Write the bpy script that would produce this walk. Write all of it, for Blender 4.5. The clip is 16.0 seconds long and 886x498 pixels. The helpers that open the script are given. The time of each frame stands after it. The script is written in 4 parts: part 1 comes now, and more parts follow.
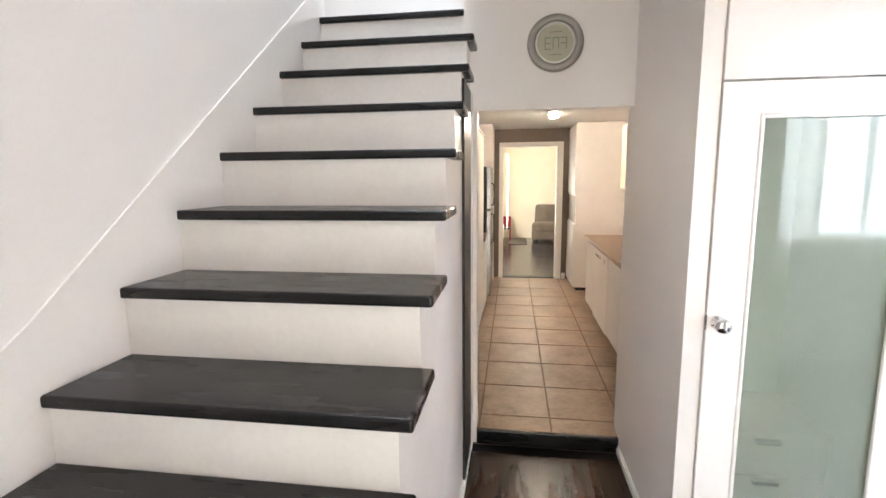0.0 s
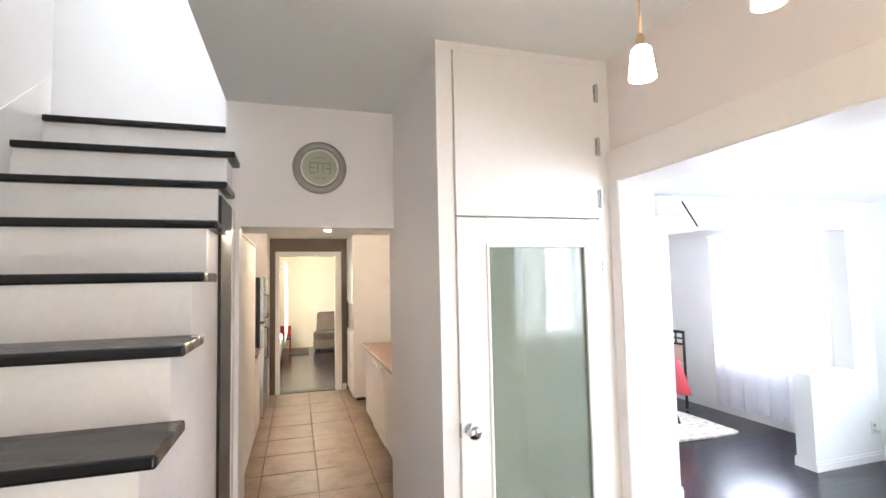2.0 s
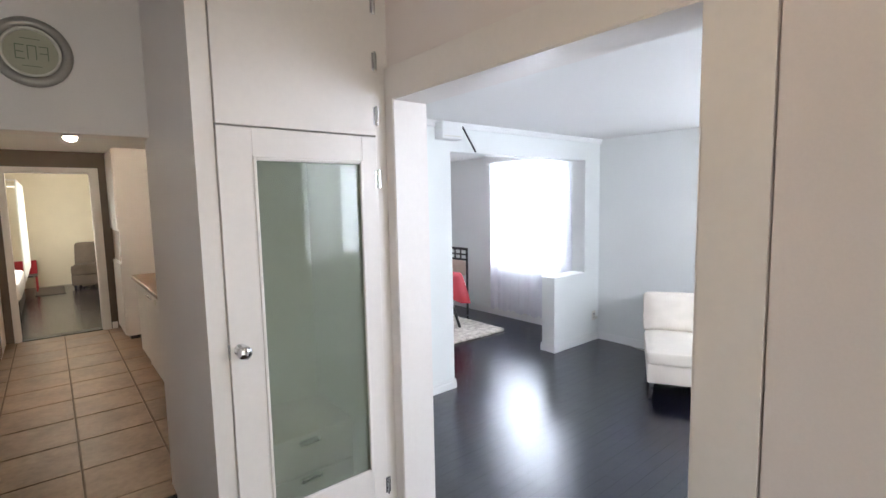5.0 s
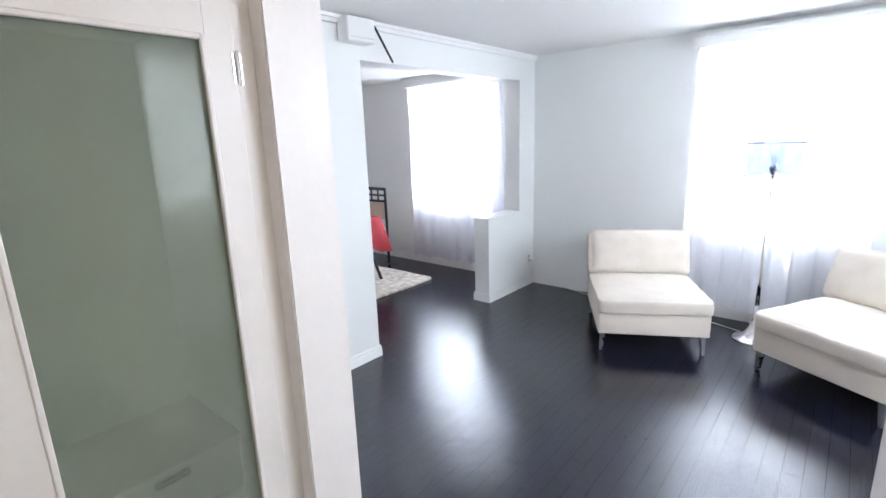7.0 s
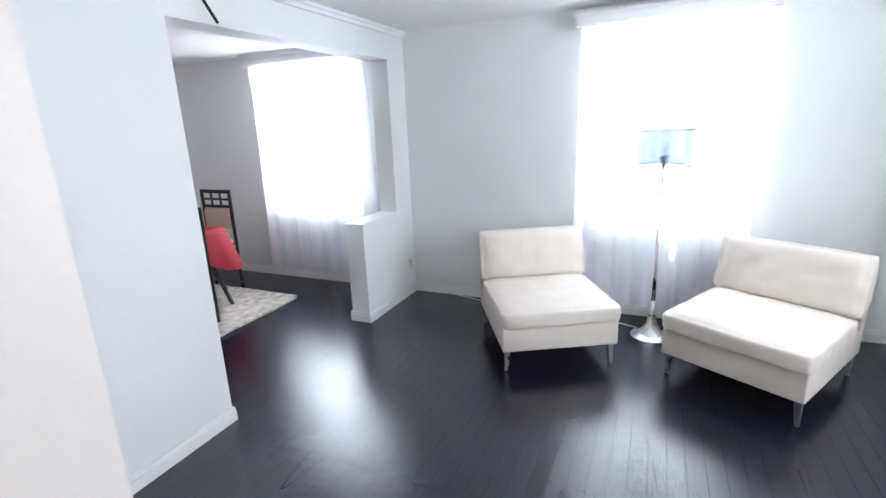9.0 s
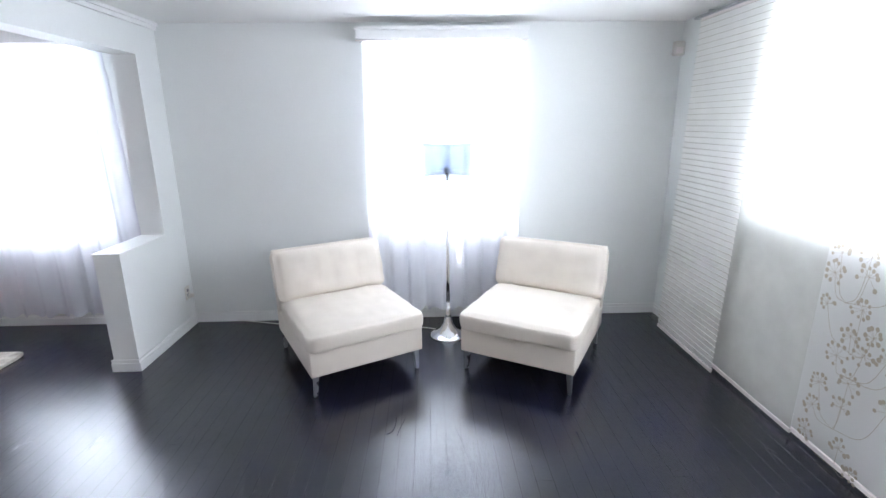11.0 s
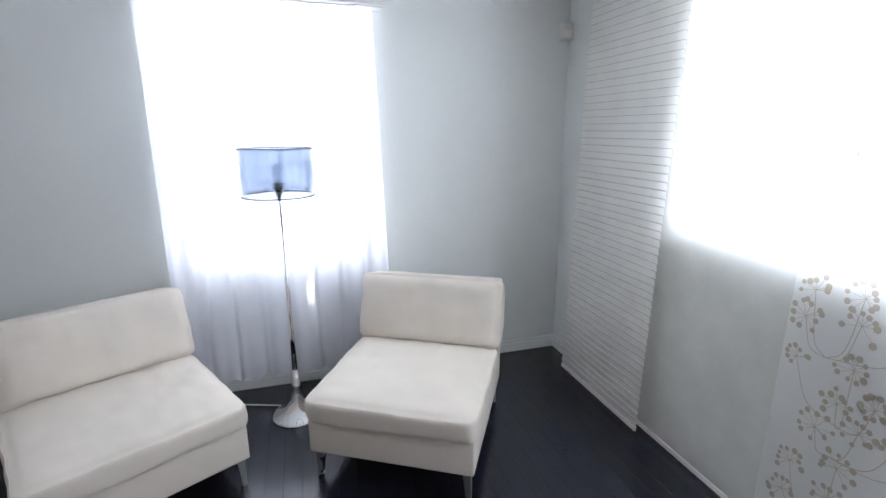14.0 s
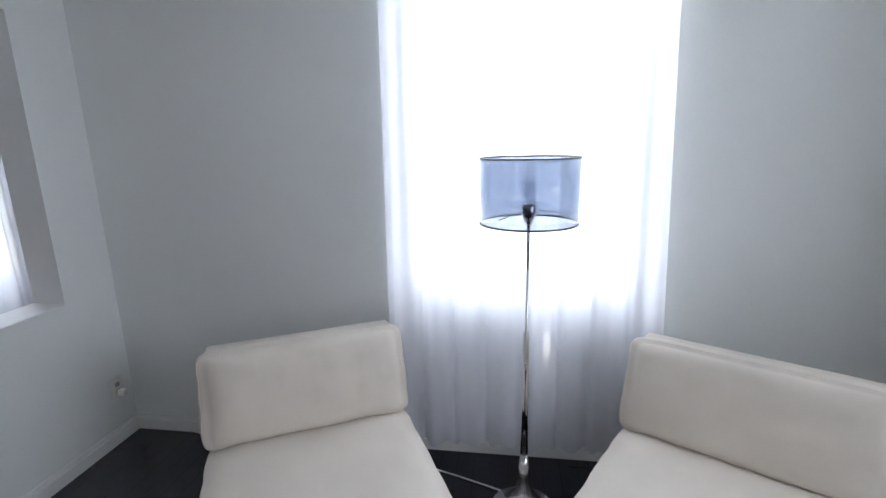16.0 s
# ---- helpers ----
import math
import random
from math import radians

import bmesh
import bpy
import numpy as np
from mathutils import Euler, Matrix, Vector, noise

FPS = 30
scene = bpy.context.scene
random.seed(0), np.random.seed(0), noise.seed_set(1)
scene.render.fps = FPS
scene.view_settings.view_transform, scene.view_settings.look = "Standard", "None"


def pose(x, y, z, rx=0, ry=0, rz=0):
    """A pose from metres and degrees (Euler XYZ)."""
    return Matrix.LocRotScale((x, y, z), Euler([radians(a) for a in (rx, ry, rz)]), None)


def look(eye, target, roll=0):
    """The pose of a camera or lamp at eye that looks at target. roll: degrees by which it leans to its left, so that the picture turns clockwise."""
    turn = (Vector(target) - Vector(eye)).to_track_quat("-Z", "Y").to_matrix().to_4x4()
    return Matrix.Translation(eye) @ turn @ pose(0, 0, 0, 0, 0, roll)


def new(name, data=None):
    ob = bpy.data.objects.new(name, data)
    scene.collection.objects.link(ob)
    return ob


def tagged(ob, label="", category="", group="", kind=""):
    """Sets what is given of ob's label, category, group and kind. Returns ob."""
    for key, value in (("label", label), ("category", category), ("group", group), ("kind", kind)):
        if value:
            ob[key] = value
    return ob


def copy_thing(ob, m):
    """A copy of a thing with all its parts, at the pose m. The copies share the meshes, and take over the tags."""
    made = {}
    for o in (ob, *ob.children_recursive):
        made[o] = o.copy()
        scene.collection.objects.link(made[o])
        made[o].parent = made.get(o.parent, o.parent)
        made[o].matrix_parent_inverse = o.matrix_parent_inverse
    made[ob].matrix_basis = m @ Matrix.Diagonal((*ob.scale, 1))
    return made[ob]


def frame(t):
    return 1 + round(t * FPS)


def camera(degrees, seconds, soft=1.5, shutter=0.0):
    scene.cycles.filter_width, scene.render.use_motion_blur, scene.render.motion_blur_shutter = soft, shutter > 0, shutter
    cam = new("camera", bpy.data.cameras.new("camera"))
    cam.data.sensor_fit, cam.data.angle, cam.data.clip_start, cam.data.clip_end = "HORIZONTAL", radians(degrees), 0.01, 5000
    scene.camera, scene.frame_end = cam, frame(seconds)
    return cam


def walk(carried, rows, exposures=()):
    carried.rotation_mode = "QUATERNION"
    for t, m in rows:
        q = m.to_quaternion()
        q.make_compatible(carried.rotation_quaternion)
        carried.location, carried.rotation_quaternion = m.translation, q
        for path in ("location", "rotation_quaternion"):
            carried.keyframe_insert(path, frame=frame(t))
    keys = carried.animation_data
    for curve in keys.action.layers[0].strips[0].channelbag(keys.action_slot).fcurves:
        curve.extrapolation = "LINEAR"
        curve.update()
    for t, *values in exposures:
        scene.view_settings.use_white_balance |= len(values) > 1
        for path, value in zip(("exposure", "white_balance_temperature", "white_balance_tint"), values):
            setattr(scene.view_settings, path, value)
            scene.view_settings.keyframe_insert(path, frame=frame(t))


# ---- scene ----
cam = camera(85.7, 16.0)
PATH = [
    (0, (1.041, 0.836, 1.673), (0.754, 2.794, 1.382), -0.5),
    (0.5, (1.061, 0.828, 1.668), (1.055, 2.818, 1.464), -0.9),
    (1, (1.086, 0.847, 1.697), (1.321, 2.829, 1.573), -0.9),
    (1.5, (1.111, 0.845, 1.73), (1.544, 2.798, 1.721), -1.1),
    (2, (1.133, 0.829, 1.739), (1.719, 2.737, 1.869), -1.2),
    (2.5, (1.148, 0.818, 1.759), (1.869, 2.672, 1.97), -1.3),
    (3, (1.175, 0.797, 1.748), (2.018, 2.592, 2.002), -1.5),
    (3.5, (1.181, 0.781, 1.741), (2.156, 2.512, 1.968), -1.7),
    (4, (1.187, 0.767, 1.734), (2.282, 2.436, 1.861), -1.6),
    (4.5, (1.206, 0.75, 1.725), (2.399, 2.355, 1.687), -1.2),
    (5, (1.266, 0.764, 1.698), (2.528, 2.302, 1.5), -1.2),
    (7.5, (1.942, 1.547, 1.598), (3.463, 2.75, 1.116), -2.2),
    (8, (2.108, 1.667, 1.6), (3.692, 2.785, 1.105), -2.7),
    (10.5, (2.411, 1.984, 1.624), (4.338, 2.122, 1.107), -0.5),
    (11, (2.408, 1.956, 1.645), (4.341, 1.901, 1.134), -0.6),
    (11.5, (2.426, 1.856, 1.655), (4.349, 1.634, 1.151), -1.1),
    (12, (2.505, 1.776, 1.665), (4.4, 1.376, 1.168), -0.9),
    (12.5, (2.657, 1.753, 1.647), (4.519, 1.209, 1.159), -0.4),
    (13, (2.829, 1.678, 1.626), (4.68, 1.09, 1.151), -0.4),
    (13.5, (3.096, 1.682, 1.626), (4.941, 1.088, 1.133), -0.5),
    (14, (3.361, 1.697, 1.584), (5.223, 1.156, 1.097), -0.4),
    (14.5, (3.537, 1.673, 1.599), (5.435, 1.277, 1.108), -0.6),
    (15, (3.787, 1.677, 1.583), (5.723, 1.503, 1.112), -0.9),
    (15.5, (4.014, 1.773, 1.552), (5.964, 1.809, 1.106), -1.0),
    (16, (4.155, 1.88, 1.567), (6.083, 2.166, 1.121), -1.2),
]
EXPOSURES = [(0.0, 0.82), (1.5, 0.80), (2.5, 0.72), (3.5, 0.38), (5.0, -0.2), (7.5, -0.18), (8.0, -0.26), (10.5, -0.37), (12.5, -0.57), (13.5, -0.93), (14.5, -1.14), (15.0, -1.23), (15.5, -1.35), (16.0, -1.55)]
walk(cam, [(t, look(eye, target, roll)) for t, eye, target, roll in PATH], EXPOSURES)

# light levels
LIVING_W, DINING_W, FRONT_W, DOOR_W, STAIR_W, BACK_W, KIT_W = 105.0, 175.0, 280.0, 9.0, 50.0, 75.0, 240.0
CHAND_E, OUT_E, KIT_E = 37.0, 8.0, 410.0

# ---------------------------------------------------------------- world and large lights
world = bpy.data.worlds.new("sky_world")
scene.world = world
world.use_nodes = True
wn = world.node_tree.nodes
wl = world.node_tree.links
sky = wn.new("ShaderNodeTexSky")
sky.sky_type = "NISHITA"
sky.sun_disc = False
sky.sun_elevation = radians(48)
sky.sun_rotation = radians(200)
wl.new(sky.outputs["Color"], wn["Background"].inputs["Color"])
wn["Background"].inputs["Strength"].default_value = 0.12


def window_light(name, loc, target, sx, sy, watts, color):
    """An area lamp for sky light that enters by an opening, or for added fill."""
    d = bpy.data.lights.new(name, "AREA")
    d.shape, d.size, d.size_y, d.energy, d.color = "RECTANGLE", sx, sy, watts, color
    ob = new(name, d)
    ob.matrix_world = look(loc, target)
    return ob


DAY = (0.79, 0.85, 1.03)
window_light("window_light_living", (6.74, 1.84, 1.56), (0, 1.84, 1.56), 1.2, 1.6, LIVING_W, DAY)
window_light("window_light_dining", (6.74, 5.09, 1.53), (0, 5.09, 1.53), 1.25, 1.55, DINING_W, DAY)
window_light("window_light_front", (4.12, -0.34, 1.71), (4.12, 5, 1.71), 2.1, 1.15, FRONT_W, DAY)
window_light("doorway_light", (1.4, -0.34, 1.1), (1.4, 5, 1.1), 0.95, 2.1, DOOR_W, (1.0, 0.93, 0.86))
# added cool fill under the closed stair roof, which has no skylight
window_light("stair_fill_light", (0.1, 2.9, 5.36), (0.1, 2.9, 0), 1.0, 2.6, STAIR_W, (0.77, 0.91, 1.0))
window_light("back_window_light", (0.30, 11.2, 1.42), (3, 11.2, 1.42), 2.3, 1.3, BACK_W, (1.0, 0.97, 0.9))

sun = bpy.data.lights.new("sun", "SUN")
sun.energy, sun.angle, sun.color = 2.0, radians(0.5), (1.0, 0.96, 0.9)
# added fill lamp for the kitchen, at an invented opening out of view
window_light("kitchen_fill_light", (0.0, 5.35, 1.5), (3, 5.35, 1.4), 0.85, 0.9, KIT_W, (1.0, 0.95, 0.88))
new("sun", sun).matrix_world = look((-6, -6, 30), (-12, 20, 0))


# ---------------------------------------------------------------- materials
def mat(name, color, rough=0.6, metal=0.0, vary=0.06, scale=3.0, fine=60.0, bump=0.05, alt=None, stretch=(1, 1, 1), random_tint=0.0, rough_vary=0.08, spec=0.5, uneven=0.0, scratches=0.0):
    """Principled material with variation of colour at two scales, uneven gloss and fine relief."""
    m = bpy.data.materials.new(name)
    m.use_nodes = True
    n, l = m.node_tree.nodes, m.node_tree.links
    b = n["Principled BSDF"]
    b.inputs["Metallic"].default_value = metal
    b.inputs["Specular IOR Level"].default_value = spec
    co = n.new("ShaderNodeTexCoord")
    mp = n.new("ShaderNodeMapping")
    mp.inputs["Scale"].default_value = stretch
    where = co.outputs["Object"]
    if random_tint:
        info = n.new("ShaderNodeObjectInfo")
        shift = n.new("ShaderNodeVectorMath")
        shift.operation = "ADD"
        l.new(where, shift.inputs[0])
        l.new(info.outputs["Location"], shift.inputs[1])
        where = shift.outputs["Vector"]
    l.new(where, mp.inputs["Vector"])
    big = n.new("ShaderNodeTexNoise")
    big.inputs["Scale"].default_value = scale
    big.inputs["Detail"].default_value = 4
    small = n.new("ShaderNodeTexNoise")
    small.inputs["Scale"].default_value = fine
    small.inputs["Detail"].default_value = 3
    l.new(mp.outputs["Vector"], big.inputs["Vector"])
    l.new(mp.outputs["Vector"], small.inputs["Vector"])
    add = n.new("ShaderNodeMath")
    add.operation = "ADD"
    half = n.new("ShaderNodeMath")
    half.operation = "MULTIPLY"
    half.inputs[1].default_value = 0.5
    l.new(small.outputs["Fac"], half.inputs[0])
    l.new(big.outputs["Fac"], add.inputs[0])
    l.new(half.outputs[0], add.inputs[1])
    src = add.outputs[0]
    if random_tint:
        rm = n.new("ShaderNodeMath")
        rm.operation = "MULTIPLY_ADD"
        rm.inputs[1].default_value = random_tint
        l.new(info.outputs["Random"], rm.inputs[0])
        l.new(src, rm.inputs[2])
        src = rm.outputs[0]
    ramp = n.new("ShaderNodeValToRGB")
    lo = tuple(max(0, c * (1 - vary)) for c in color)
    hi = tuple(min(1, c * (1 + vary)) for c in color) if alt is None else alt
    ramp.color_ramp.elements[0].position, ramp.color_ramp.elements[1].position = 0.5, 1.0 + random_tint
    ramp.color_ramp.elements[0].color, ramp.color_ramp.elements[1].color = (*lo, 1), (*hi, 1)
    l.new(src, ramp.inputs["Fac"])
    paint = ramp.outputs["Color"]
    if scratches:
        sm, sn, sk = n.new("ShaderNodeMapping"), n.new("ShaderNodeTexNoise"), n.new("ShaderNodeTexNoise")
        sm.inputs["Scale"].default_value = (0.3, 2.4, 1)
        l.new(where, sm.inputs["Vector"])
        l.new(sm.outputs["Vector"], sn.inputs["Vector"])
        l.new(where, sk.inputs["Vector"])
        sn.inputs["Scale"].default_value, sn.inputs["Detail"].default_value = 3.2, 0
        sk.inputs["Scale"].default_value, sk.inputs["Detail"].default_value = 3.7, 3
        off, ab, thin, here, both = (n.new("ShaderNodeMath") for _ in range(5))
        off.operation, ab.operation, thin.operation, here.operation, both.operation = "SUBTRACT", "ABSOLUTE", "LESS_THAN", "GREATER_THAN", "MULTIPLY"
        off.inputs[1].default_value, thin.inputs[1].default_value, here.inputs[1].default_value = 0.5, 0.0018, 0.55
        l.new(sn.outputs["Fac"], off.inputs[0])
        l.new(off.outputs[0], ab.inputs[0])
        l.new(ab.outputs[0], thin.inputs[0])
        l.new(sk.outputs["Fac"], here.inputs[0])
        l.new(thin.outputs[0], both.inputs[0])
        l.new(here.outputs[0], both.inputs[1])
        amount, mx = n.new("ShaderNodeMath"), n.new("ShaderNodeMixRGB")
        amount.operation = "MULTIPLY"
        amount.inputs[1].default_value = scratches
        l.new(both.outputs[0], amount.inputs[0])
        l.new(amount.outputs[0], mx.inputs["Fac"])
        l.new(paint, mx.inputs["Color1"])
        mx.inputs["Color2"].default_value = (0.16, 0.165, 0.18, 1)
        paint = mx.outputs["Color"]
    l.new(paint, b.inputs["Base Color"])
    rr = n.new("ShaderNodeMapRange")
    rr.inputs["To Min"].default_value, rr.inputs["To Max"].default_value = max(0.02, rough - rough_vary), min(1, rough + rough_vary)
    l.new(big.outputs["Fac"], rr.inputs["Value"])
    gloss = rr.outputs["Result"]
    if random_tint:
        own = n.new("ShaderNodeMath")
        own.operation = "MULTIPLY_ADD"
        own.inputs[1].default_value = 0.07
        l.new(info.outputs["Random"], own.inputs[0])
        l.new(gloss, own.inputs[2])
        gloss = own.outputs[0]
    l.new(gloss, b.inputs["Roughness"])
    if bump:
        bp = n.new("ShaderNodeBump")
        bp.inputs["Strength"].default_value = bump
        bp.inputs["Distance"].default_value = 0.004
        l.new(small.outputs["Fac"], bp.inputs["Height"])
        l.new(bp.outputs["Normal"], b.inputs["Normal"])
        if uneven:
            wv, b2 = n.new("ShaderNodeTexNoise"), n.new("ShaderNodeBump")
            wv.inputs["Scale"].default_value, wv.inputs["Detail"].default_value = 6, 4
            l.new(where, wv.inputs["Vector"])
            b2.inputs["Strength"].default_value, b2.inputs["Distance"].default_value = uneven, 0.012
            l.new(wv.outputs["Fac"], b2.inputs["Height"])
            l.new(b2.outputs["Normal"], bp.inputs["Normal"])
    return m


def sheer(name, color, clear, mottle=0.93, through_share=0.5):
    """Thin cloth: part open weave, part cloth that light passes."""
    m = bpy.data.materials.new(name)
    m.use_nodes = True
    n, l = m.node_tree.nodes, m.node_tree.links
    out = n["Material Output"]
    n.remove(n["Principled BSDF"])
    d, t, c = n.new("ShaderNodeBsdfDiffuse"), n.new("ShaderNodeBsdfTranslucent"), n.new("ShaderNodeBsdfTransparent")
    co, ns, rp = n.new("ShaderNodeTexCoord"), n.new("ShaderNodeTexNoise"), n.new("ShaderNodeValToRGB")
    ns.inputs["Scale"].default_value = 7
    ns.inputs["Detail"].default_value = 8
    l.new(co.outputs["Object"], ns.inputs["Vector"])
    rp.color_ramp.elements[0].position, rp.color_ramp.elements[1].position = 0.3, 0.75
    rp.color_ramp.elements[0].color = (*(v * mottle for v in color), 1)
    rp.color_ramp.elements[1].color = (*color, 1)
    l.new(ns.outputs["Fac"], rp.inputs["Fac"])
    l.new(rp.outputs["Color"], d.inputs["Color"])
    l.new(rp.outputs["Color"], t.inputs["Color"])
    a, b = n.new("ShaderNodeMixShader"), n.new("ShaderNodeMixShader")
    a.inputs["Fac"].default_value = through_share
    b.inputs["Fac"].default_value = clear
    l.new(d.outputs[0], a.inputs[1])
    l.new(t.outputs[0], a.inputs[2])
    l.new(a.outputs[0], b.inputs[1])
    l.new(c.outputs[0], b.inputs[2])
    l.new(b.outputs[0], out.inputs["Surface"])
    return m


def pane(name, tint, gloss=0.08, film=0.0):
    """Clear pane: lets the view through with a tint and mirrors by Fresnel."""
    m = bpy.data.materials.new(name)
    m.use_nodes = True
    n, l = m.node_tree.nodes, m.node_tree.links
    out = n["Material Output"]
    n.remove(n["Principled BSDF"])
    t, g, f, x = n.new("ShaderNodeBsdfTransparent"), n.new("ShaderNodeBsdfGlossy"), n.new("ShaderNodeLayerWeight"), n.new("ShaderNodeMixShader")
    t.inputs["Color"].default_value = (*tint, 1)
    g.inputs["Roughness"].default_value = 0.03
    pw, ad = n.new("ShaderNodeMath"), n.new("ShaderNodeMath")
    pw.operation, ad.operation = "POWER", "MULTIPLY_ADD"
    pw.inputs[1].default_value = 4.0
    ad.inputs[1].default_value, ad.inputs[2].default_value = 0.6, gloss
    l.new(f.outputs["Facing"], pw.inputs[0])
    l.new(pw.outputs[0], ad.inputs[0])
    l.new(ad.outputs[0], x.inputs["Fac"])
    clear = t.outputs[0]
    if film:
        d, y = n.new("ShaderNodeBsdfDiffuse"), n.new("ShaderNodeMixShader")
        d.inputs["Color"].default_value = (0.60, 0.64, 0.57, 1)
        y.inputs["Fac"].default_value = film
        l.new(clear, y.inputs[1])
        l.new(d.outputs[0], y.inputs[2])
        clear = y.outputs[0]
    l.new(clear, x.inputs[1])
    l.new(g.outputs[0], x.inputs[2])
    l.new(x.outputs[0], out.inputs["Surface"])
    return m


def glow(name, color, strength):
    m = bpy.data.materials.new(name)
    m.use_nodes = True
    b = m.node_tree.nodes["Principled BSDF"]
    b.inputs["Base Color"].default_value = (*color, 1)
    b.inputs["Emission Color"].default_value = (*color, 1)
    b.inputs["Emission Strength"].default_value = strength
    return m


M_LIVING = mat("living_wall_paint", (0.805, 0.825, 0.81), 0.55, vary=0.03, scale=1.2, fine=120, bump=0.08)
M_FOYER = mat("foyer_wall_paint", (0.84, 0.765, 0.745), 0.5, vary=0.03, scale=1.0, fine=140, bump=0.08)
M_STAIRWALL = mat("stairwell_wall_paint", (0.85, 0.80, 0.78), 0.5, vary=0.03, scale=1.0, fine=140, bump=0.08)
M_CEIL = mat("ceiling_paint", (0.86, 0.855, 0.84), 0.75, vary=0.02, scale=0.8, fine=160, bump=0.1)
M_TRIM = mat("trim_gloss_paint", (0.85, 0.80, 0.77), 0.42, vary=0.03, scale=2, fine=40, bump=0.03, rough_vary=0.03)
M_TRIM_COOL = mat("white_trim_paint", (0.83, 0.835, 0.825), 0.4, vary=0.03, scale=2, fine=40, bump=0.03, rough_vary=0.03)
M_STAIRW = mat("stair_white_paint", (0.85, 0.795, 0.77), 0.4, vary=0.05, scale=4, fine=50, bump=0.05)
M_TREAD = mat("tread_black_stain", (0.007, 0.006, 0.007), 0.27, vary=0.5, scale=2, fine=40, bump=0.12, stretch=(1, 6, 6), spec=0.38)
M_FLOOR = mat("black_oak_floor", (0.0042, 0.0047, 0.0125), 0.10, vary=0.5, scale=1.6, fine=30, bump=0.24, stretch=(0.7, 7, 7), random_tint=0.2, rough_vary=0.05, spec=0.88, uneven=0.2, scratches=0.25)
M_GAP = mat("floor_joint_dark", (0.004, 0.004, 0.004), 0.7)
M_HALLF = mat("dark_brown_hall_floor", (0.020, 0.0075, 0.004), 0.22, vary=0.3, scale=2, fine=40, bump=0.02, stretch=(9, 0.7, 9), random_tint=0.15, rough_vary=0.04, spec=0.16)
M_TILE = mat("terracotta_beige_tile", (0.20, 0.115, 0.068), 0.36, vary=0.2, scale=5, fine=26, bump=0.12, alt=(0.35, 0.225, 0.145), random_tint=0.15)
M_GROUT = mat("tile_grout", (0.17, 0.115, 0.08), 0.85, fine=90, bump=0.2)
M_BROWN = mat("taupe_brown_paint", (0.13, 0.098, 0.075), 0.6, vary=0.08)
M_CREAM = mat("cream_wall_paint", (0.74, 0.66, 0.52), 0.6, vary=0.04)
M_KWHITE = mat("kitchen_cabinet_white", (0.8, 0.76, 0.73), 0.35, vary=0.03)
M_COUNTER = mat("brown_laminate", (0.27, 0.17, 0.11), 0.35, vary=0.3, scale=12, fine=80)
M_STEEL = mat("brushed_steel", (0.6, 0.61, 0.62), 0.22, 1.0, vary=0.06, scale=3, fine=90, bump=0.03)
M_CHROME = mat("chrome", (0.78, 0.78, 0.8), 0.08, 1.0, vary=0.03, scale=4, fine=60, bump=0.0, rough_vary=0.03)
M_BRASS = mat("satin_brass", (0.68, 0.53, 0.40), 0.3, 1.0, vary=0.1, fine=120)
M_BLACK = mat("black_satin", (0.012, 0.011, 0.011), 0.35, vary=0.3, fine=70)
M_LEATHER = mat("white_upholstery", (0.71, 0.645, 0.565), 0.62, vary=0.05, scale=5, fine=320, bump=0.16)
M_LEGS = mat("grey_metal_leg", (0.33, 0.33, 0.34), 0.28, 0.9, vary=0.1)
M_RUG = mat("cream_shag", (0.50, 0.44, 0.36), 0.95, vary=0.3, scale=14, fine=120, bump=0.9, alt=(0.75, 0.70, 0.62))
M_RED = mat("red_tablecloth", (0.28, 0.008, 0.014), 0.75, vary=0.15, scale=4, fine=260, bump=0.15)
M_SEATPAD = mat("beige_seat_fabric", (0.6, 0.48, 0.4), 0.8, vary=0.08, fine=200)
M_PLASTIC = mat("ivory_plastic", (0.74, 0.72, 0.66), 0.4, vary=0.02)
M_GREYRING = mat("brushed_grey_frame", (0.33, 0.31, 0.29), 0.35, 0.5, vary=0.12, fine=90)
M_DIAL = mat("olive_clock_dial", (0.44, 0.425, 0.33), 0.45, vary=0.06)
M_DIALINK = mat("grey_green_ink", (0.16, 0.20, 0.14), 0.6)
M_STRIPE = mat("taupe_chair_fabric", (0.15, 0.115, 0.09), 0.85, vary=0.25, fine=150)
M_STRIPE2 = mat("dark_brown_stripe", (0.095, 0.072, 0.057), 0.85, vary=0.2, fine=150)
M_CLOSETIN = mat("closet_interior_paint", (0.66, 0.70, 0.64), 0.6, vary=0.03)
M_THREAD = mat("beige_pleat_thread", (0.45, 0.41, 0.34), 0.8)
M_GRASS = mat("outside_ground", (0.10, 0.13, 0.06), 0.9, vary=0.3, scale=0.5, fine=6, bump=0.3)
M_BASKET = mat("woven_basket", (0.42, 0.26, 0.13), 0.8, vary=0.3, fine=70, bump=0.6)
M_SHEER = sheer("white_voile", (0.93, 0.935, 1.0), 0.2)
M_PANEL = sheer("white_panel_cloth", (0.96, 0.95, 0.92), 0.06, through_share=0.36)
M_PANEL_PRINT = sheer("printed_panel_cloth", (0.97, 0.96, 0.94), 0.26, 0.97, 0.42)
M_PANEL_SHEER = sheer("ivory_sheer_panel", (0.96, 0.95, 0.90), 0.34, 0.88, 0.5)
M_PANEL_THIN = sheer("thin_ivory_sheer_panel", (0.95, 0.94, 0.89), 0.45, 0.86, 0.45)
M_PRINT = sheer("taupe_flower_print", (0.56, 0.49, 0.40), 0.1)
M_GLASS = pane("window_glass", (0.95, 0.97, 0.96), 0.02)
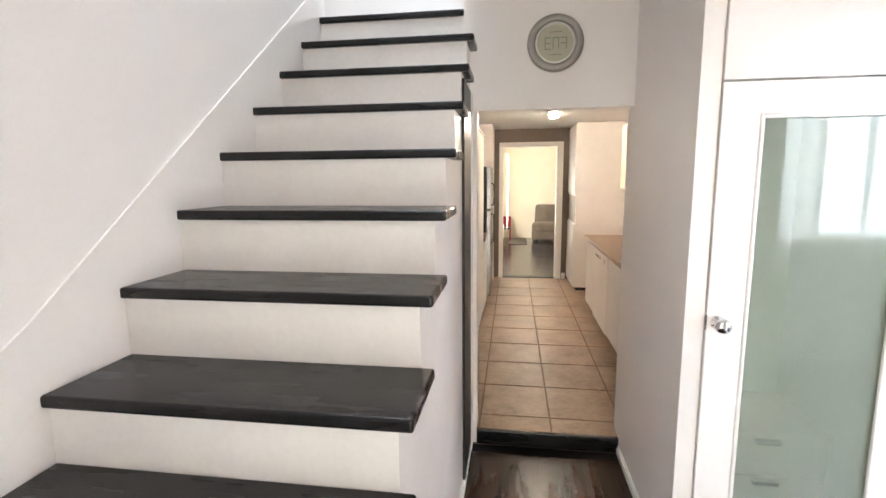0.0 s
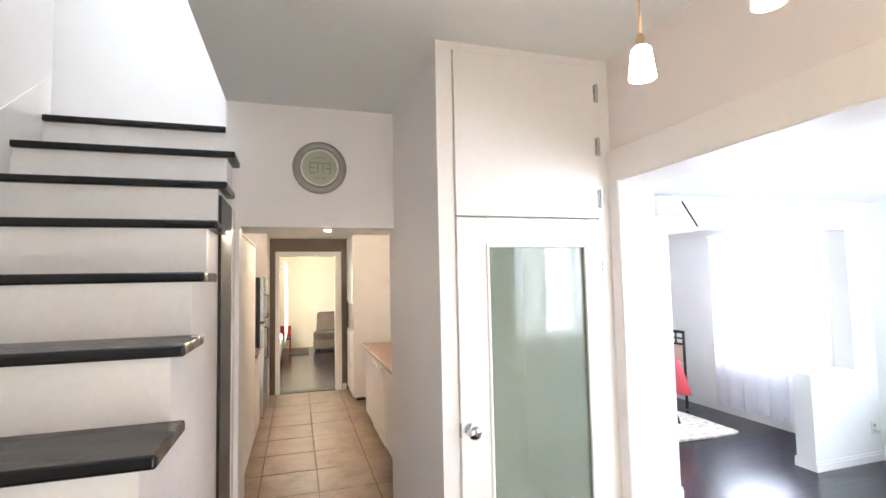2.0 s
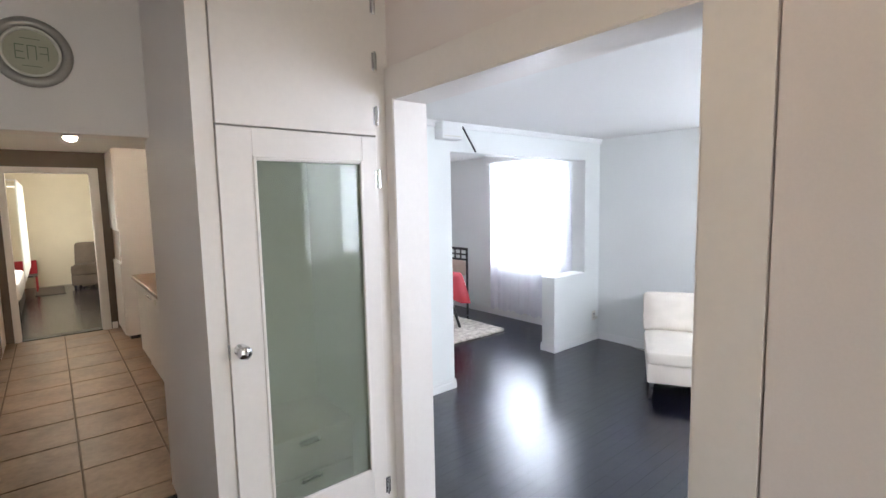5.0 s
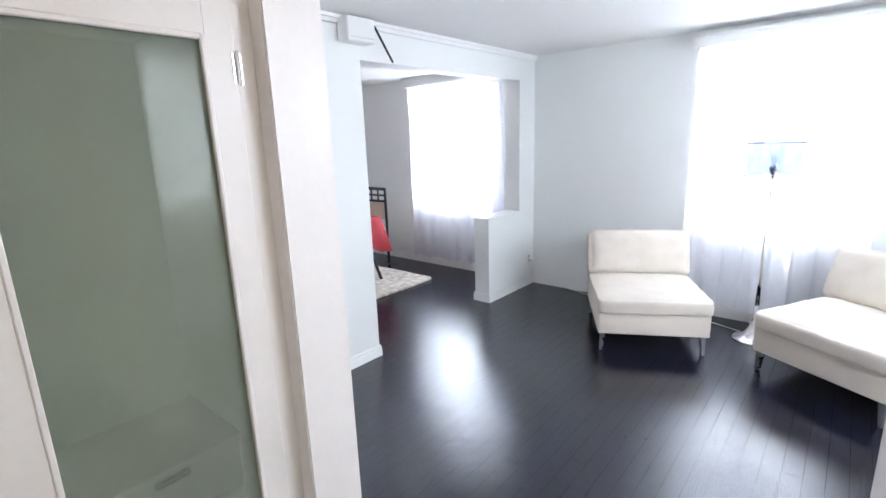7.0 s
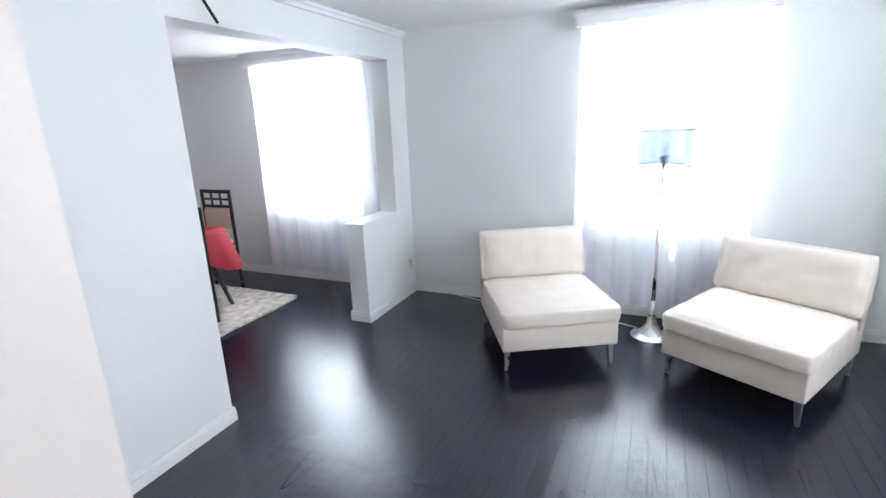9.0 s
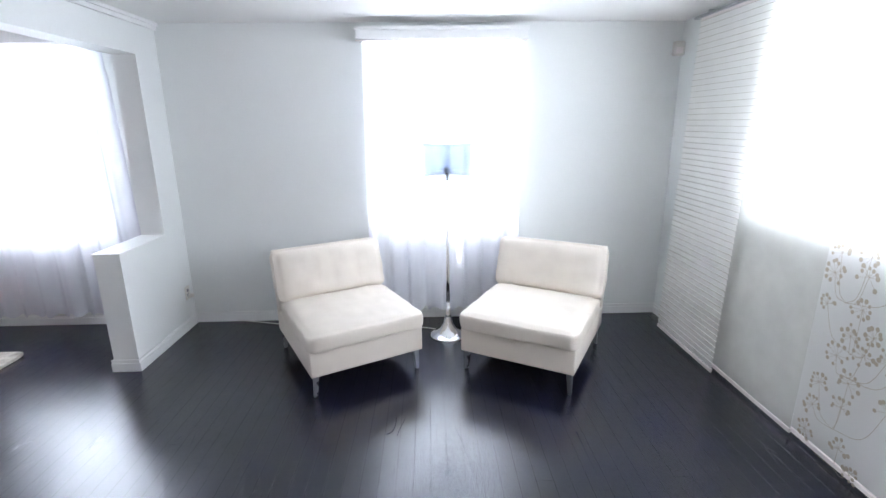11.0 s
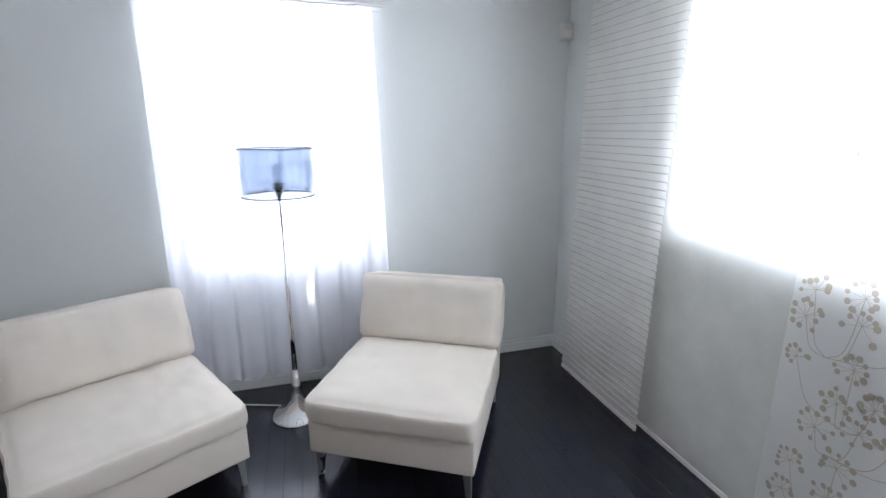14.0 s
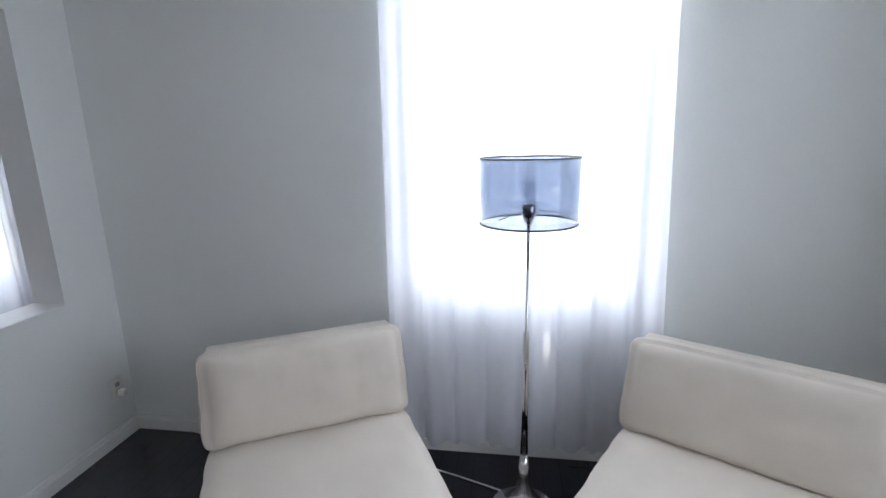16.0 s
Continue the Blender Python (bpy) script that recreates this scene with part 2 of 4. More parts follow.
M_CLOSETGLASS = pane("green_tinted_glass", (0.84, 0.87, 0.82), 0.036, 0.2)
M_SHADE = pane("smoky_blue_shade", (0.67, 0.70, 0.755), 0.05)
M_BULB = glow("warm_lit_shade", (1.0, 0.72, 0.44), CHAND_E)
M_KBULB = glow("kitchen_lit_globe", (1.0, 0.85, 0.66), KIT_E)
M_BULBGLASS = pane("clear_bulb_glass", (0.9, 0.92, 0.95), 0.06)


# ---------------------------------------------------------------- builders
def box(bm, x0, x1, y0, y1, z0, z1):
    v = [bm.verts.new(p) for p in ((x0, y0, z0), (x1, y0, z0), (x1, y1, z0), (x0, y1, z0), (x0, y0, z1), (x1, y0, z1), (x1, y1, z1), (x0, y1, z1))]
    for f in ((0, 3, 2, 1), (4, 5, 6, 7), (0, 1, 5, 4), (1, 2, 6, 5), (2, 3, 7, 6), (3, 0, 4, 7)):
        bm.faces.new([v[i] for i in f])
    return v


def bevel(bm, w, seg=2):
    bmesh.ops.bevel(bm, geom=list(bm.edges), offset=w, segments=seg, affect="EDGES", profile=0.5)
    return bm


def boxed(x0, x1, y0, y1, z0, z1, w=0.0, seg=2):
    bm = bmesh.new()
    box(bm, x0, x1, y0, y1, z0, z1)
    return bevel(bm, w, seg) if w else bm


def lathe(profile, seg=32, cx=0.0, cy=0.0, close=False):
    """A body turned round the upright axis from (radius, height) pairs."""
    bm = bmesh.new()
    rings = []
    for r, z in profile:
        rings.append([bm.verts.new((cx + r * math.cos(2 * math.pi * i / seg), cy + r * math.sin(2 * math.pi * i / seg), z)) for i in range(seg)])
    pairs = list(zip(rings, rings[1:])) + ([(rings[-1], rings[0])] if close else [])
    for a, b in pairs:
        for i in range(seg):
            j = (i + 1) % seg
            bm.faces.new((a[i], a[j], b[j], b[i]))
    if not close:
        bm.faces.new(rings[0][::-1])
        bm.faces.new(rings[-1])
    return bm


def tube(points, r, seg=8):
    """A round rod along a line of points."""
    bm = bmesh.new()
    pts = [Vector(p) for p in points]
    rings = []
    for i, p in enumerate(pts):
        d = (pts[min(i + 1, len(pts) - 1)] - pts[max(i - 1, 0)]).normalized()
        q = d.to_track_quat("Z", "Y")
        rings.append([bm.verts.new(p + q @ Vector((r * math.cos(2 * math.pi * k / seg), r * math.sin(2 * math.pi * k / seg), 0))) for k in range(seg)])
    for a, b in zip(rings, rings[1:]):
        for k in range(seg):
            j = (k + 1) % seg
            bm.faces.new((a[k], a[j], b[j], b[k]))
    bm.faces.new(rings[0][::-1])
    bm.faces.new(rings[-1])
    return bm


def spline(ctrl, n=10):
    """A smooth line through the control points."""
    c = [Vector(p) for p in ctrl]
    c = [c[0] * 2 - c[1]] + c + [c[-1] * 2 - c[-2]]
    out = []
    for i in range(1, len(c) - 2):
        for k in range(n):
            t = k / n
            a, b, d, e = c[i - 1], c[i], c[i + 1], c[i + 2]
            out.append(0.5 * ((2 * b) + (d - a) * t + (2 * a - 5 * b + 4 * d - e) * t * t + (3 * b - a - 3 * d + e) * t ** 3))
    return out + [c[-2]]


def mesh_of(name, bm, material, smooth=False):
    bmesh.ops.recalc_face_normals(bm, faces=list(bm.faces))
    me = bpy.data.meshes.new(name)
    bm.to_mesh(me)
    bm.free()
    me.materials.append(material)
    if smooth:
        me.polygons.foreach_set("use_smooth", [True] * len(me.polygons))
    return me


def part(name, bm, material, parent, label="", smooth=False):
    ob = new(name, mesh_of(name, bm, material, smooth))
    ob.parent = parent
    if label:
        tagged(ob, label)
    return ob


def thing(name, label, category, group="", at=(0, 0, 0), kind=""):
    ob = new(name)
    ob.empty_display_size = 0.1
    ob.location = at
    return tagged(ob, label, category, group, kind)


def solo(name, bm, material, label, category, group="", smooth=False):
    return tagged(new(name, mesh_of(name, bm, material, smooth)), label, category, group)


def structure(name, bm, material, label, category):
    return tagged(new(name, mesh_of(name, bm, material)), label, category, kind="structure")


def wall_mesh(axis, u0, u1, c0, c1, z0, z1, holes=()):
    """A wall along x or y with true thickness and openings (u0, u1, z0, z1) through it."""
    us = sorted({u0, u1, *(min(max(h[i], u0), u1) for h in holes for i in (0, 1))})
    zs = sorted({z0, z1, *(min(max(h[i], z0), z1) for h in holes for i in (2, 3))})

    def solid(i, j):
        if not (0 <= i < len(us) - 1 and 0 <= j < len(zs) - 1):
            return False
        u, z = (us[i] + us[i + 1]) / 2, (zs[j] + zs[j + 1]) / 2
        return not any(h[0] < u < h[1] and h[2] < z < h[3] for h in holes)

    bm = bmesh.new()
    at = (lambda u, c, z: (u, c, z)) if axis == "x" else (lambda u, c, z: (c, u, z))

    def quad(*p):
        bm.faces.new([bm.verts.new(at(*q)) for q in p])

    for i in range(len(us) - 1):
        for j in range(len(zs) - 1):
            if not solid(i, j):
                continue
            a, b, c, d = us[i], us[i + 1], zs[j], zs[j + 1]
            quad((a, c0, c), (b, c0, c), (b, c0, d), (a, c0, d))
            quad((a, c1, c), (a, c1, d), (b, c1, d), (b, c1, c))
            if not solid(i - 1, j):
                quad((a, c0, c), (a, c0, d), (a, c1, d), (a, c1, c))
            if not solid(i + 1, j):
                quad((b, c0, c), (b, c1, c), (b, c1, d), (b, c0, d))
            if not solid(i, j - 1):
                quad((a, c0, c), (a, c1, c), (b, c1, c), (b, c0, c))
            if not solid(i, j + 1):
                quad((a, c0, d), (b, c0, d), (b, c1, d), (a, c1, d))
    bmesh.ops.remove_doubles(bm, verts=list(bm.verts), dist=1e-5)
    return bm


# ---------------------------------------------------------------- large structure
CEIL, FCEIL, KF, KCEIL = 2.38, 2.77, 0.09, 2.42
# the low narrow hole is added: the glowing backdrop shows as a bright slit
structure("wall_east", wall_mesh("y", -0.27, 7.5, 6.32, 6.52, 0, 2.6, [(1.325, 2.36, 0.855, 2.26), (1.68, 1.728, 0.455, 0.665), (4.546, 5.644, 0.846, 2.225)]), M_LIVING, "pale cool white painted wall with two window openings and an added light slit", "wall")
structure("wall_south", wall_mesh("x", -0.325, 6.32, -0.27, -0.022, 0, 2.9, [(3.05, 5.19, 1.12, 2.30), (0.95, 1.85, 0.0, 2.08)]), M_LIVING, "white painted front wall with wide window and doorway", "wall")
structure("wall_divider", wall_mesh("y", -0.07, 8.47, 2.558, 2.73, 0, 2.9, [(1.29, 2.665, 0, 2.18)]), M_FOYER, "white painted wall with a wide cased opening", "wall")
structure("wall_living_north", wall_mesh("x", 2.73, 6.32, 3.98, 4.15, 0, 2.6, [(4.01, 5.47, 0, 2.13), (5.47, 6.03, 0.83, 2.13)]), M_LIVING, "white wall with opening and low half wall", "wall")
structure("wall_dining_north", wall_mesh("x", 2.73, 6.32, 7.35, 7.50, 0, 2.6), M_LIVING, "plain white painted dining wall", "wall")
structure("wall_kitchen_opening", wall_mesh("x", 0.755, 2.558, 3.684, 3.83, 0, 2.9, [(0.829, 1.70, 0, 2.06)]), M_STAIRWALL, "white painted wall over the kitchen opening", "wall")
structure("wall_stair_west", wall_mesh("y", -0.07, 3.83, -0.325, -0.125, 0, 5.4), M_STAIRWALL, "tall white painted stairwell wall", "wall")
structure("wall_stair_upper", wall_mesh("y", -0.07, 4.75, 0.755, 0.86, 2.9, 5.4), M_STAIRWALL, "white painted upper stairwell wall", "wall")
structure("wall_stair_north", wall_mesh("x", -1.5, 0.86, 4.75, 4.90, 2.45, 5.4), M_STAIRWALL, "white painted wall at the head of stairs", "wall")
structure("wall_stair_landing", wall_mesh("y", 3.83, 4.75, -1.5, -1.35, 2.45, 5.4), M_STAIRWALL, "white painted landing wall", "wall")
structure("wall_stair_landing_south", wall_mesh("x", -1.35, -0.325, 3.68, 3.83, 2.45, 5.4), M_STAIRWALL, "white painted landing return wall", "wall")
structure("wall_stair_front", wall_mesh("x", -0.125, 0.755, -0.27, -0.07, 2.9, 5.4), M_STAIRWALL, "white painted upper front wall", "wall")
structure("stair_roof", wall_mesh("x", -1.5, 0.86, -0.27, 4.90, 5.4, 5.5, []), M_CEIL, "white stairwell roof", "ceiling")
structure("wall_kitchen_west", wall_mesh("y", 3.83, 8.47, 0.05, 0.20, 0, 2.6, [(4.95, 5.75, 1.05, 1.95)]), M_FOYER, "white painted kitchen wall", "wall")
structure("wall_kitchen_north", wall_mesh("x", -0.35, 2.73, 8.47, 8.59, 0, 2.6, [(0.875, 1.72, 0, 2.165)]), M_BROWN, "taupe brown painted wall with white cased doorway", "wall")
structure("wall_kitchen_pier", wall_mesh("x", 0.20, 0.745, 7.72, 8.47, 0, 2.42), M_FOYER, "white painted pier beside the refrigerator", "wall")
structure("wall_back_west", wall_mesh("y", 8.59, 13.75, 0.35, 0.50, 0, 2.6, [(10.0, 12.4, 0.75, 2.1)]), M_CREAM, "cream bedroom wall with window", "wall")
structure("wall_back_east", wall_mesh("y", 8.59, 13.75, 3.1, 3.25, 0, 2.6), M_CREAM, "cream bedroom wall", "wall")
structure("wall_back_north", wall_mesh("x", -0.95, 3.25, 13.75, 13.90, 0, 2.6), M_CREAM, "cream bedroom end wall", "wall")
structure("ceiling_living", boxed(2.73, 6.32, -0.07, 3.98, CEIL, CEIL + 0.1), M_CEIL, "flat white painted ceiling", "ceiling")
structure("ceiling_dining", boxed(2.73, 6.32, 4.15, 7.35, CEIL - 0.05, CEIL + 0.1), M_CEIL, "flat white painted dining ceiling", "ceiling")
structure("ceiling_foyer", boxed(0.755, 2.558, -0.07, 3.684, FCEIL, FCEIL + 0.1), M_CEIL, "flat white painted entrance ceiling", "ceiling")
structure("ceiling_kitchen", boxed(0.20, 2.558, 3.83, 8.47, KCEIL, KCEIL + 0.1), M_CEIL, "flat white kitchen ceiling", "ceiling")
structure("ceiling_back", boxed(0.50, 3.1, 8.59, 13.75, 2.5, 2.6), M_CEIL, "flat white bedroom ceiling", "ceiling")
structure("ground", boxed(-400, 400, -400, 400, -0.5, -0.3), M_GRASS, "plain grassy ground outside the house", "ground")
structure("landing_floor", boxed(-1.35, 0.755, 3.79, 4.75, 2.54, 2.63), M_TRIM, "white edged landing at the stair head", "floor")
structure("subfloor_living", boxed(2.56, 6.32, -0.07, 7.35, -0.3, -0.012), M_GAP, "dark bed below the floor boards", "floor")
structure("subfloor_foyer", boxed(-0.125, 2.56, -0.07, 3.684, -0.3, -0.012), M_GAP, "dark bed below the floor boards", "floor")
structure("kitchen_floor_bed", boxed(0.20, 2.558, 3.70, 8.53, -0.3, KF - 0.006), M_GROUT, "brown grout between the floor tiles", "floor")
structure("back_floor", boxed(0.50, 3.1, 8.53, 13.75, -0.3, KF), M_FLOOR, "dark bedroom floor", "floor")
structure("kitchen_step", boxed(0.831, 1.698, 3.67, 3.70, 0.0, KF + 0.004, 0.006), M_TREAD, "dark stained wooden step nosing", "step")

# ---------------------------------------------------------------- daylight beyond the windows
def backdrop_mat(name, strength, green):
    m = bpy.data.materials.new(name)
    m.use_nodes = True
    n, l = m.node_tree.nodes, m.node_tree.links
    n.remove(n["Principled BSDF"])
    e, co, ns, rp = n.new("ShaderNodeEmission"), n.new("ShaderNodeTexCoord"), n.new("ShaderNodeTexNoise"), n.new("ShaderNodeValToRGB")
    ns.inputs["Scale"].default_value = 1.6
    ns.inputs["Detail"].default_value = 6
    rp.color_ramp.elements[0].position, rp.color_ramp.elements[1].position = 0.36, 0.52
    rp.color_ramp.elements[0].color, rp.color_ramp.elements[1].color = green, (1, 1, 1, 1)
    l.new(co.outputs["Object"], ns.inputs["Vector"])
    l.new(ns.outputs["Fac"], rp.inputs["Fac"])
    l.new(rp.outputs["Color"], e.inputs["Color"])
    e.inputs["Strength"].default_value = strength
    l.new(e.outputs[0], n["Material Output"].inputs["Surface"])
    return m


M_OUT = backdrop_mat("bright_daylight", OUT_E, (0.93, 0.97, 0.93, 1))
M_OUTG = backdrop_mat("bright_daylight_garden", OUT_E * 0.4, (0.30, 0.48, 0.22, 1))
structure("backdrop_east", boxed(8.0, 8.05, -1.5, 8.5, -0.3, 4.5), M_OUT, "overexposed daylight beyond the windows", "backdrop")
structure("backdrop_south", boxed(-0.5, 8.0, -2.3, -2.25, -0.3, 4.5), M_OUTG, "overexposed garden daylight beyond the window", "backdrop")
structure("backdrop_back", boxed(-1.2, -1.15, 9.0, 13.5, -0.3, 3.5), M_OUT, "overexposed daylight beyond the bedroom window", "backdrop")


# ---------------------------------------------------------------- trim
def skirting(name, axis, u0, u1, c, side, z=0.0, h=0.085):
    """A skirting board with a small bead along its top edge."""
    bm = bmesh.new()
    t = 0.014 * side
    a, b = sorted((c, c + t))
    a2, b2 = sorted((c, c + t * 0.6))
    for lo, hi, z0, z1 in ((a, b, z, z + h * 0.72), (a2, b2, z + h * 0.72, z + h)):
        if axis == "x":
            box(bm, u0, u1, lo, hi, z0, z1)
        else:
            box(bm, lo, hi, u0, u1, z0, z1)
    return structure(name, bm, M_TRIM_COOL, "glossy white wooden skirting board", "baseboard")


skirting("baseboard_east_living", "y", -0.07, 3.98, 6.32, -1)
skirting("baseboard_east_dining", "y", 4.15, 7.35, 6.32, -1)
skirting("baseboard_north_stub", "x", 2.73, 4.01, 3.98, -1)
skirting("baseboard_stub_end", "y", 3.966, 4.15, 4.01, 1)
skirting("baseboard_half_wall", "x", 5.456, 6.306, 3.98, -1)
skirting("baseboard_half_wall_end", "y", 3.98, 4.164, 5.47, -1)
skirting("baseboard_half_wall_dining", "x", 5.47, 6.306, 4.15, 1)
skirting("baseboard_south", "x", 2.73, 6.306, -0.022, 1)
skirting("baseboard_divider", "y", 2.665, 3.966, 2.73, 1)
skirting("baseboard_hall_stair", "y", 0.9, 3.67, 0.79, 1, h=0.06)
skirting("baseboard_closet_side", "y", 2.75, 3.67, 1.70, -1, h=0.05)


def crown(name, axis, u0, u1, c, side, z):
    bm = bmesh.new()
    for d, z0, z1 in ((0.035, z - 0.022, z), (0.02, z - 0.05, z - 0.022)):
        a, b = sorted((c, c + d * side))
        if axis == "x":
            box(bm, u0, u1, a, b, z0, z1)
        else:
            box(bm, a, b, u0, u1, z0, z1)
    return structure(name, bm, M_TRIM_COOL, "narrow white crown moulding", "trim")


crown("crown_moulding_north", "x", 2.73, 6.32, 3.98, -1, CEIL)
structure("pony_cap", boxed(5.462, 6.03, 3.972, 4.158, 0.83, 0.842, 0.003), M_TRIM_COOL, "white painted cap on the half wall", "trim")

# wide flat casing round the opening to the living room
cas = thing("opening_casing", "wide flat white casing round the opening", "trim", kind="structure")
for y0, y1, z0, z1 in ((1.135, 1.29, 0.0, 2.325), (1.29, 2.728, 2.18, 2.325), (2.665, 2.728, 0.0, 2.18)):
    part("casing_board", boxed(2.538, 2.558, y0, y1, z0, z1, 0.0015, 1), M_TRIM, cas)
jb = bmesh.new()
box(jb, 2.542, 2.734, 2.659, 2.665, 0.0, 2.174)
box(jb, 2.542, 2.734, 1.29, 1.296, 0.0, 2.174)
box(jb, 2.542, 2.734, 1.296, 2.659, 2.174, 2.18)
structure("wall_panel_board", boxed(2.538, 2.5575, -0.0, 1.128, 0.0, FCEIL - 0.004, 0.001, 1), M_FOYER, "white wall board beside the casing with a dark joint", "wall")
structure("opening_jamb", jb, M_TRIM, "glossy white lining of the wide opening", "trim")

# casing of the doorway behind the kitchen
dc = bmesh.new()
box(dc, 0.825, 0.875, 8.45, 8.47, KF, 2.22)
box(dc, 1.72, 1.80, 8.45, 8.47, KF, 2.22)
box(dc, 0.875, 1.72, 8.45, 8.47, 2.165, 2.22)
box(dc, 0.875, 0.89, 8.47, 8.61, KF, 2.165)
box(dc, 1.705, 1.72, 8.47, 8.61, KF, 2.165)
box(dc, 0.89, 1.705, 8.47, 8.61, 2.15, 2.165)
structure("door_casing_bedroom", dc, M_TRIM, "white door casing in a brown wall", "trim")
structure("threshold_bedroom", boxed(0.89, 1.705, 8.46, 8.62, KF, KF + 0.012, 0.004), M_TREAD, "dark threshold strip", "trim")
structure("baseboard_kitchen", boxed(1.81, 1.87, 8.455, 8.47, KF, KF + 0.09), M_TRIM, "white kitchen skirting board", "baseboard")


# ---------------------------------------------------------------- windows
def window(name, axis, u0, u1, z0, z1, c, mullions, label, rail=None):
    """A white window with frame, mullions and panes, set in the wall at c."""
    w = thing(name, label, "window", kind="structure")
    f = 0.045

    def bar(nm, a, b, za, zb, d=0.025, m=M_TRIM):
        bm = boxed(a, b, c - d, c + d, za, zb, 0.004, 1) if axis == "x" else boxed(c - d, c + d, a, b, za, zb, 0.004, 1)
        return part(nm, bm, m, w)

    bar("window_frame", u0, u0 + f, z0, z1)
    bar("window_frame", u1 - f, u1, z0, z1)
    bar("window_frame", u0 + f, u1 - f, z0, z0 + f)
    bar("window_frame", u0 + f, u1 - f, z1 - f, z1)
    cuts = [u0 + f] + [v for m in mullions for v in (m - 0.02, m + 0.02)] + [u1 - f]
    for m in mullions:
        bar("mullion", m - 0.02, m + 0.02, z0 + f, z1 - f, 0.025, M_LEGS if axis == "x" else M_TRIM)
    rows = [(z0 + f, z1 - f)] if rail is None else [(z0 + f, rail - 0.02), (rail + 0.02, z1 - f)]
    if rail is not None:
        bar("meeting_rail", u0 + f, u1 - f, rail - 0.02, rail + 0.02)
    for a, b in zip(cuts[::2], cuts[1::2]):
        for za, zb in rows:
            bm = boxed(a, b, c - 0.003, c + 0.003, za, zb) if axis == "x" else boxed(c - 0.003, c + 0.003, a, b, za, zb)
            p = part("pane", bm, M_GLASS, w)
            p.visible_shadow = False
    return w


window("window_1", "y", 1.325, 2.36, 0.855, 2.26, 6.44, [], "white sash window behind sheer curtain", 1.55)
window("window_2", "y", 4.546, 5.644, 0.846, 2.225, 6.44, [], "white sash window in the dining room", 1.52)
w3 = window("window_3", "x", 3.05, 5.19, 1.12, 2.30, -0.17, [4.165], "wide white sliding window behind panel curtains")
part("latch", boxed(4.10, 4.13, -0.14, -0.115, 1.55, 1.60, 0.004), M_PLASTIC, w3, "small grey window latch")
# invented window behind the pantry, never in view; goes with the kitchen fill
window("added_window_5", "y", 4.95, 5.75, 1.05, 1.95, 0.12, [], "added unseen white window that carries the kitchen fill light")
window("window_4", "y", 10.0, 12.4, 0.75, 2.1, 0.42, [11.2], "white bedroom window")
structure("window_sill_front", boxed(3.0, 5.24, -0.10, -0.018, 1.10, 1.125, 0.005), M_TRIM, "white painted window sill", "sill")


# ---------------------------------------------------------------- sheer curtains and valances
def curtain_mesh(y0t, y1t, y0b, y1b, zt, zb, x, folds, seed, amp=0.02):
    rnd = random.Random(seed)
    ph = [rnd.uniform(0, 6.28) for _ in range(5)]
    nu, nv = 150, 26
    bm = bmesh.new()
    grid = []
    for j in range(nv + 1):
        v = j / nv
        row = []
        for i in range(nu + 1):
            u = i / nu
            s = 1 - v
            wav = math.sin(u * folds * 6.283 + ph[0]) + 0.3 * math.sin(u * folds * 2.3 * 6.283 + ph[1]) + 0.7 * math.sin(u * 3 * 6.283 + ph[2] + v)
            a = amp * (0.35 + 0.65 * s if v > 0.9 else 1) * (0.5 + 0.5 * v * 0.6 + 0.2 * s)
            yy = (y0t + (y1t - y0t) * u) * v + (y0b + (y1b - y0b) * u) * s
            yy += 0.012 * math.sin(u * folds * 6.283 + ph[3]) * s
            zz = zb + (zt - zb) * v + (0.016 * math.sin(u * folds * 1.7 * 6.283 + ph[4]) if j == 0 else 0)
            row.append(bm.verts.new((x + a * wav, yy, zz)))
        grid.append(row)
    for j in range(nv):
        for i in range(nu):
            bm.faces.new((grid[j][i], grid[j][i + 1], grid[j + 1][i + 1], grid[j + 1][i]))
    return bm


def dressed_window(y0, y1, zt, zb, seed, label, head):
    c = thing("sheer_curtain", label, "curtain", "sheer window curtains", (6.20, (y0 + y1) / 2, zb))
    cl = part("cloth", curtain_mesh(y0 + 0.05, y1 - 0.025, y0 - 0.01, y1 + 0.01, zt, zb, 6.20, 8, seed), M_SHEER, c, smooth=True)
    cl.matrix_parent_inverse = Matrix.Translation((-6.20, -(y0 + y1) / 2, -zb))
    rod = part("rod", tube([(6.20, y0 - 0.02, zt - 0.005), (6.20, y1 + 0.02, zt - 0.005)], 0.006), M_TRIM, c)
    rod.matrix_parent_inverse = Matrix.Translation((-6.20, -(y0 + y1) / 2, -zb))
    v = bmesh.new()
    box(v, 6.15, 6.32, y0 - 0.02, y1 + 0.02, zt + 0.06, head)
    box(v, 6.16, 6.32, y0 - 0.01, y1 + 0.01, zt + 0.012, zt + 0.06)
    box(v, 6.155, 6.32, y0 - 0.015, y1 + 0.015, zt - 0.002, zt + 0.012)
    structure("valance", v, M_TRIM_COOL, "white moulded valance board over the window", "trim")


dressed_window(1.22, 2.455, 2.24, 0.125, 3, "white voile curtain hanging in folds over the window", 2.325)
dressed_window(4.27, 5.72, 2.225, 0.13, 8, "white voile curtain in the dining room window", CEIL - 0.048)


# ---------------------------------------------------------------- panel curtains along the front wall
def at_base(ob, x, y, z):
    """Keeps a part where it was built under an Empty that stands elsewhere."""
    ob.matrix_parent_inverse = Matrix.Translation((-x, -y, -z))
    return ob


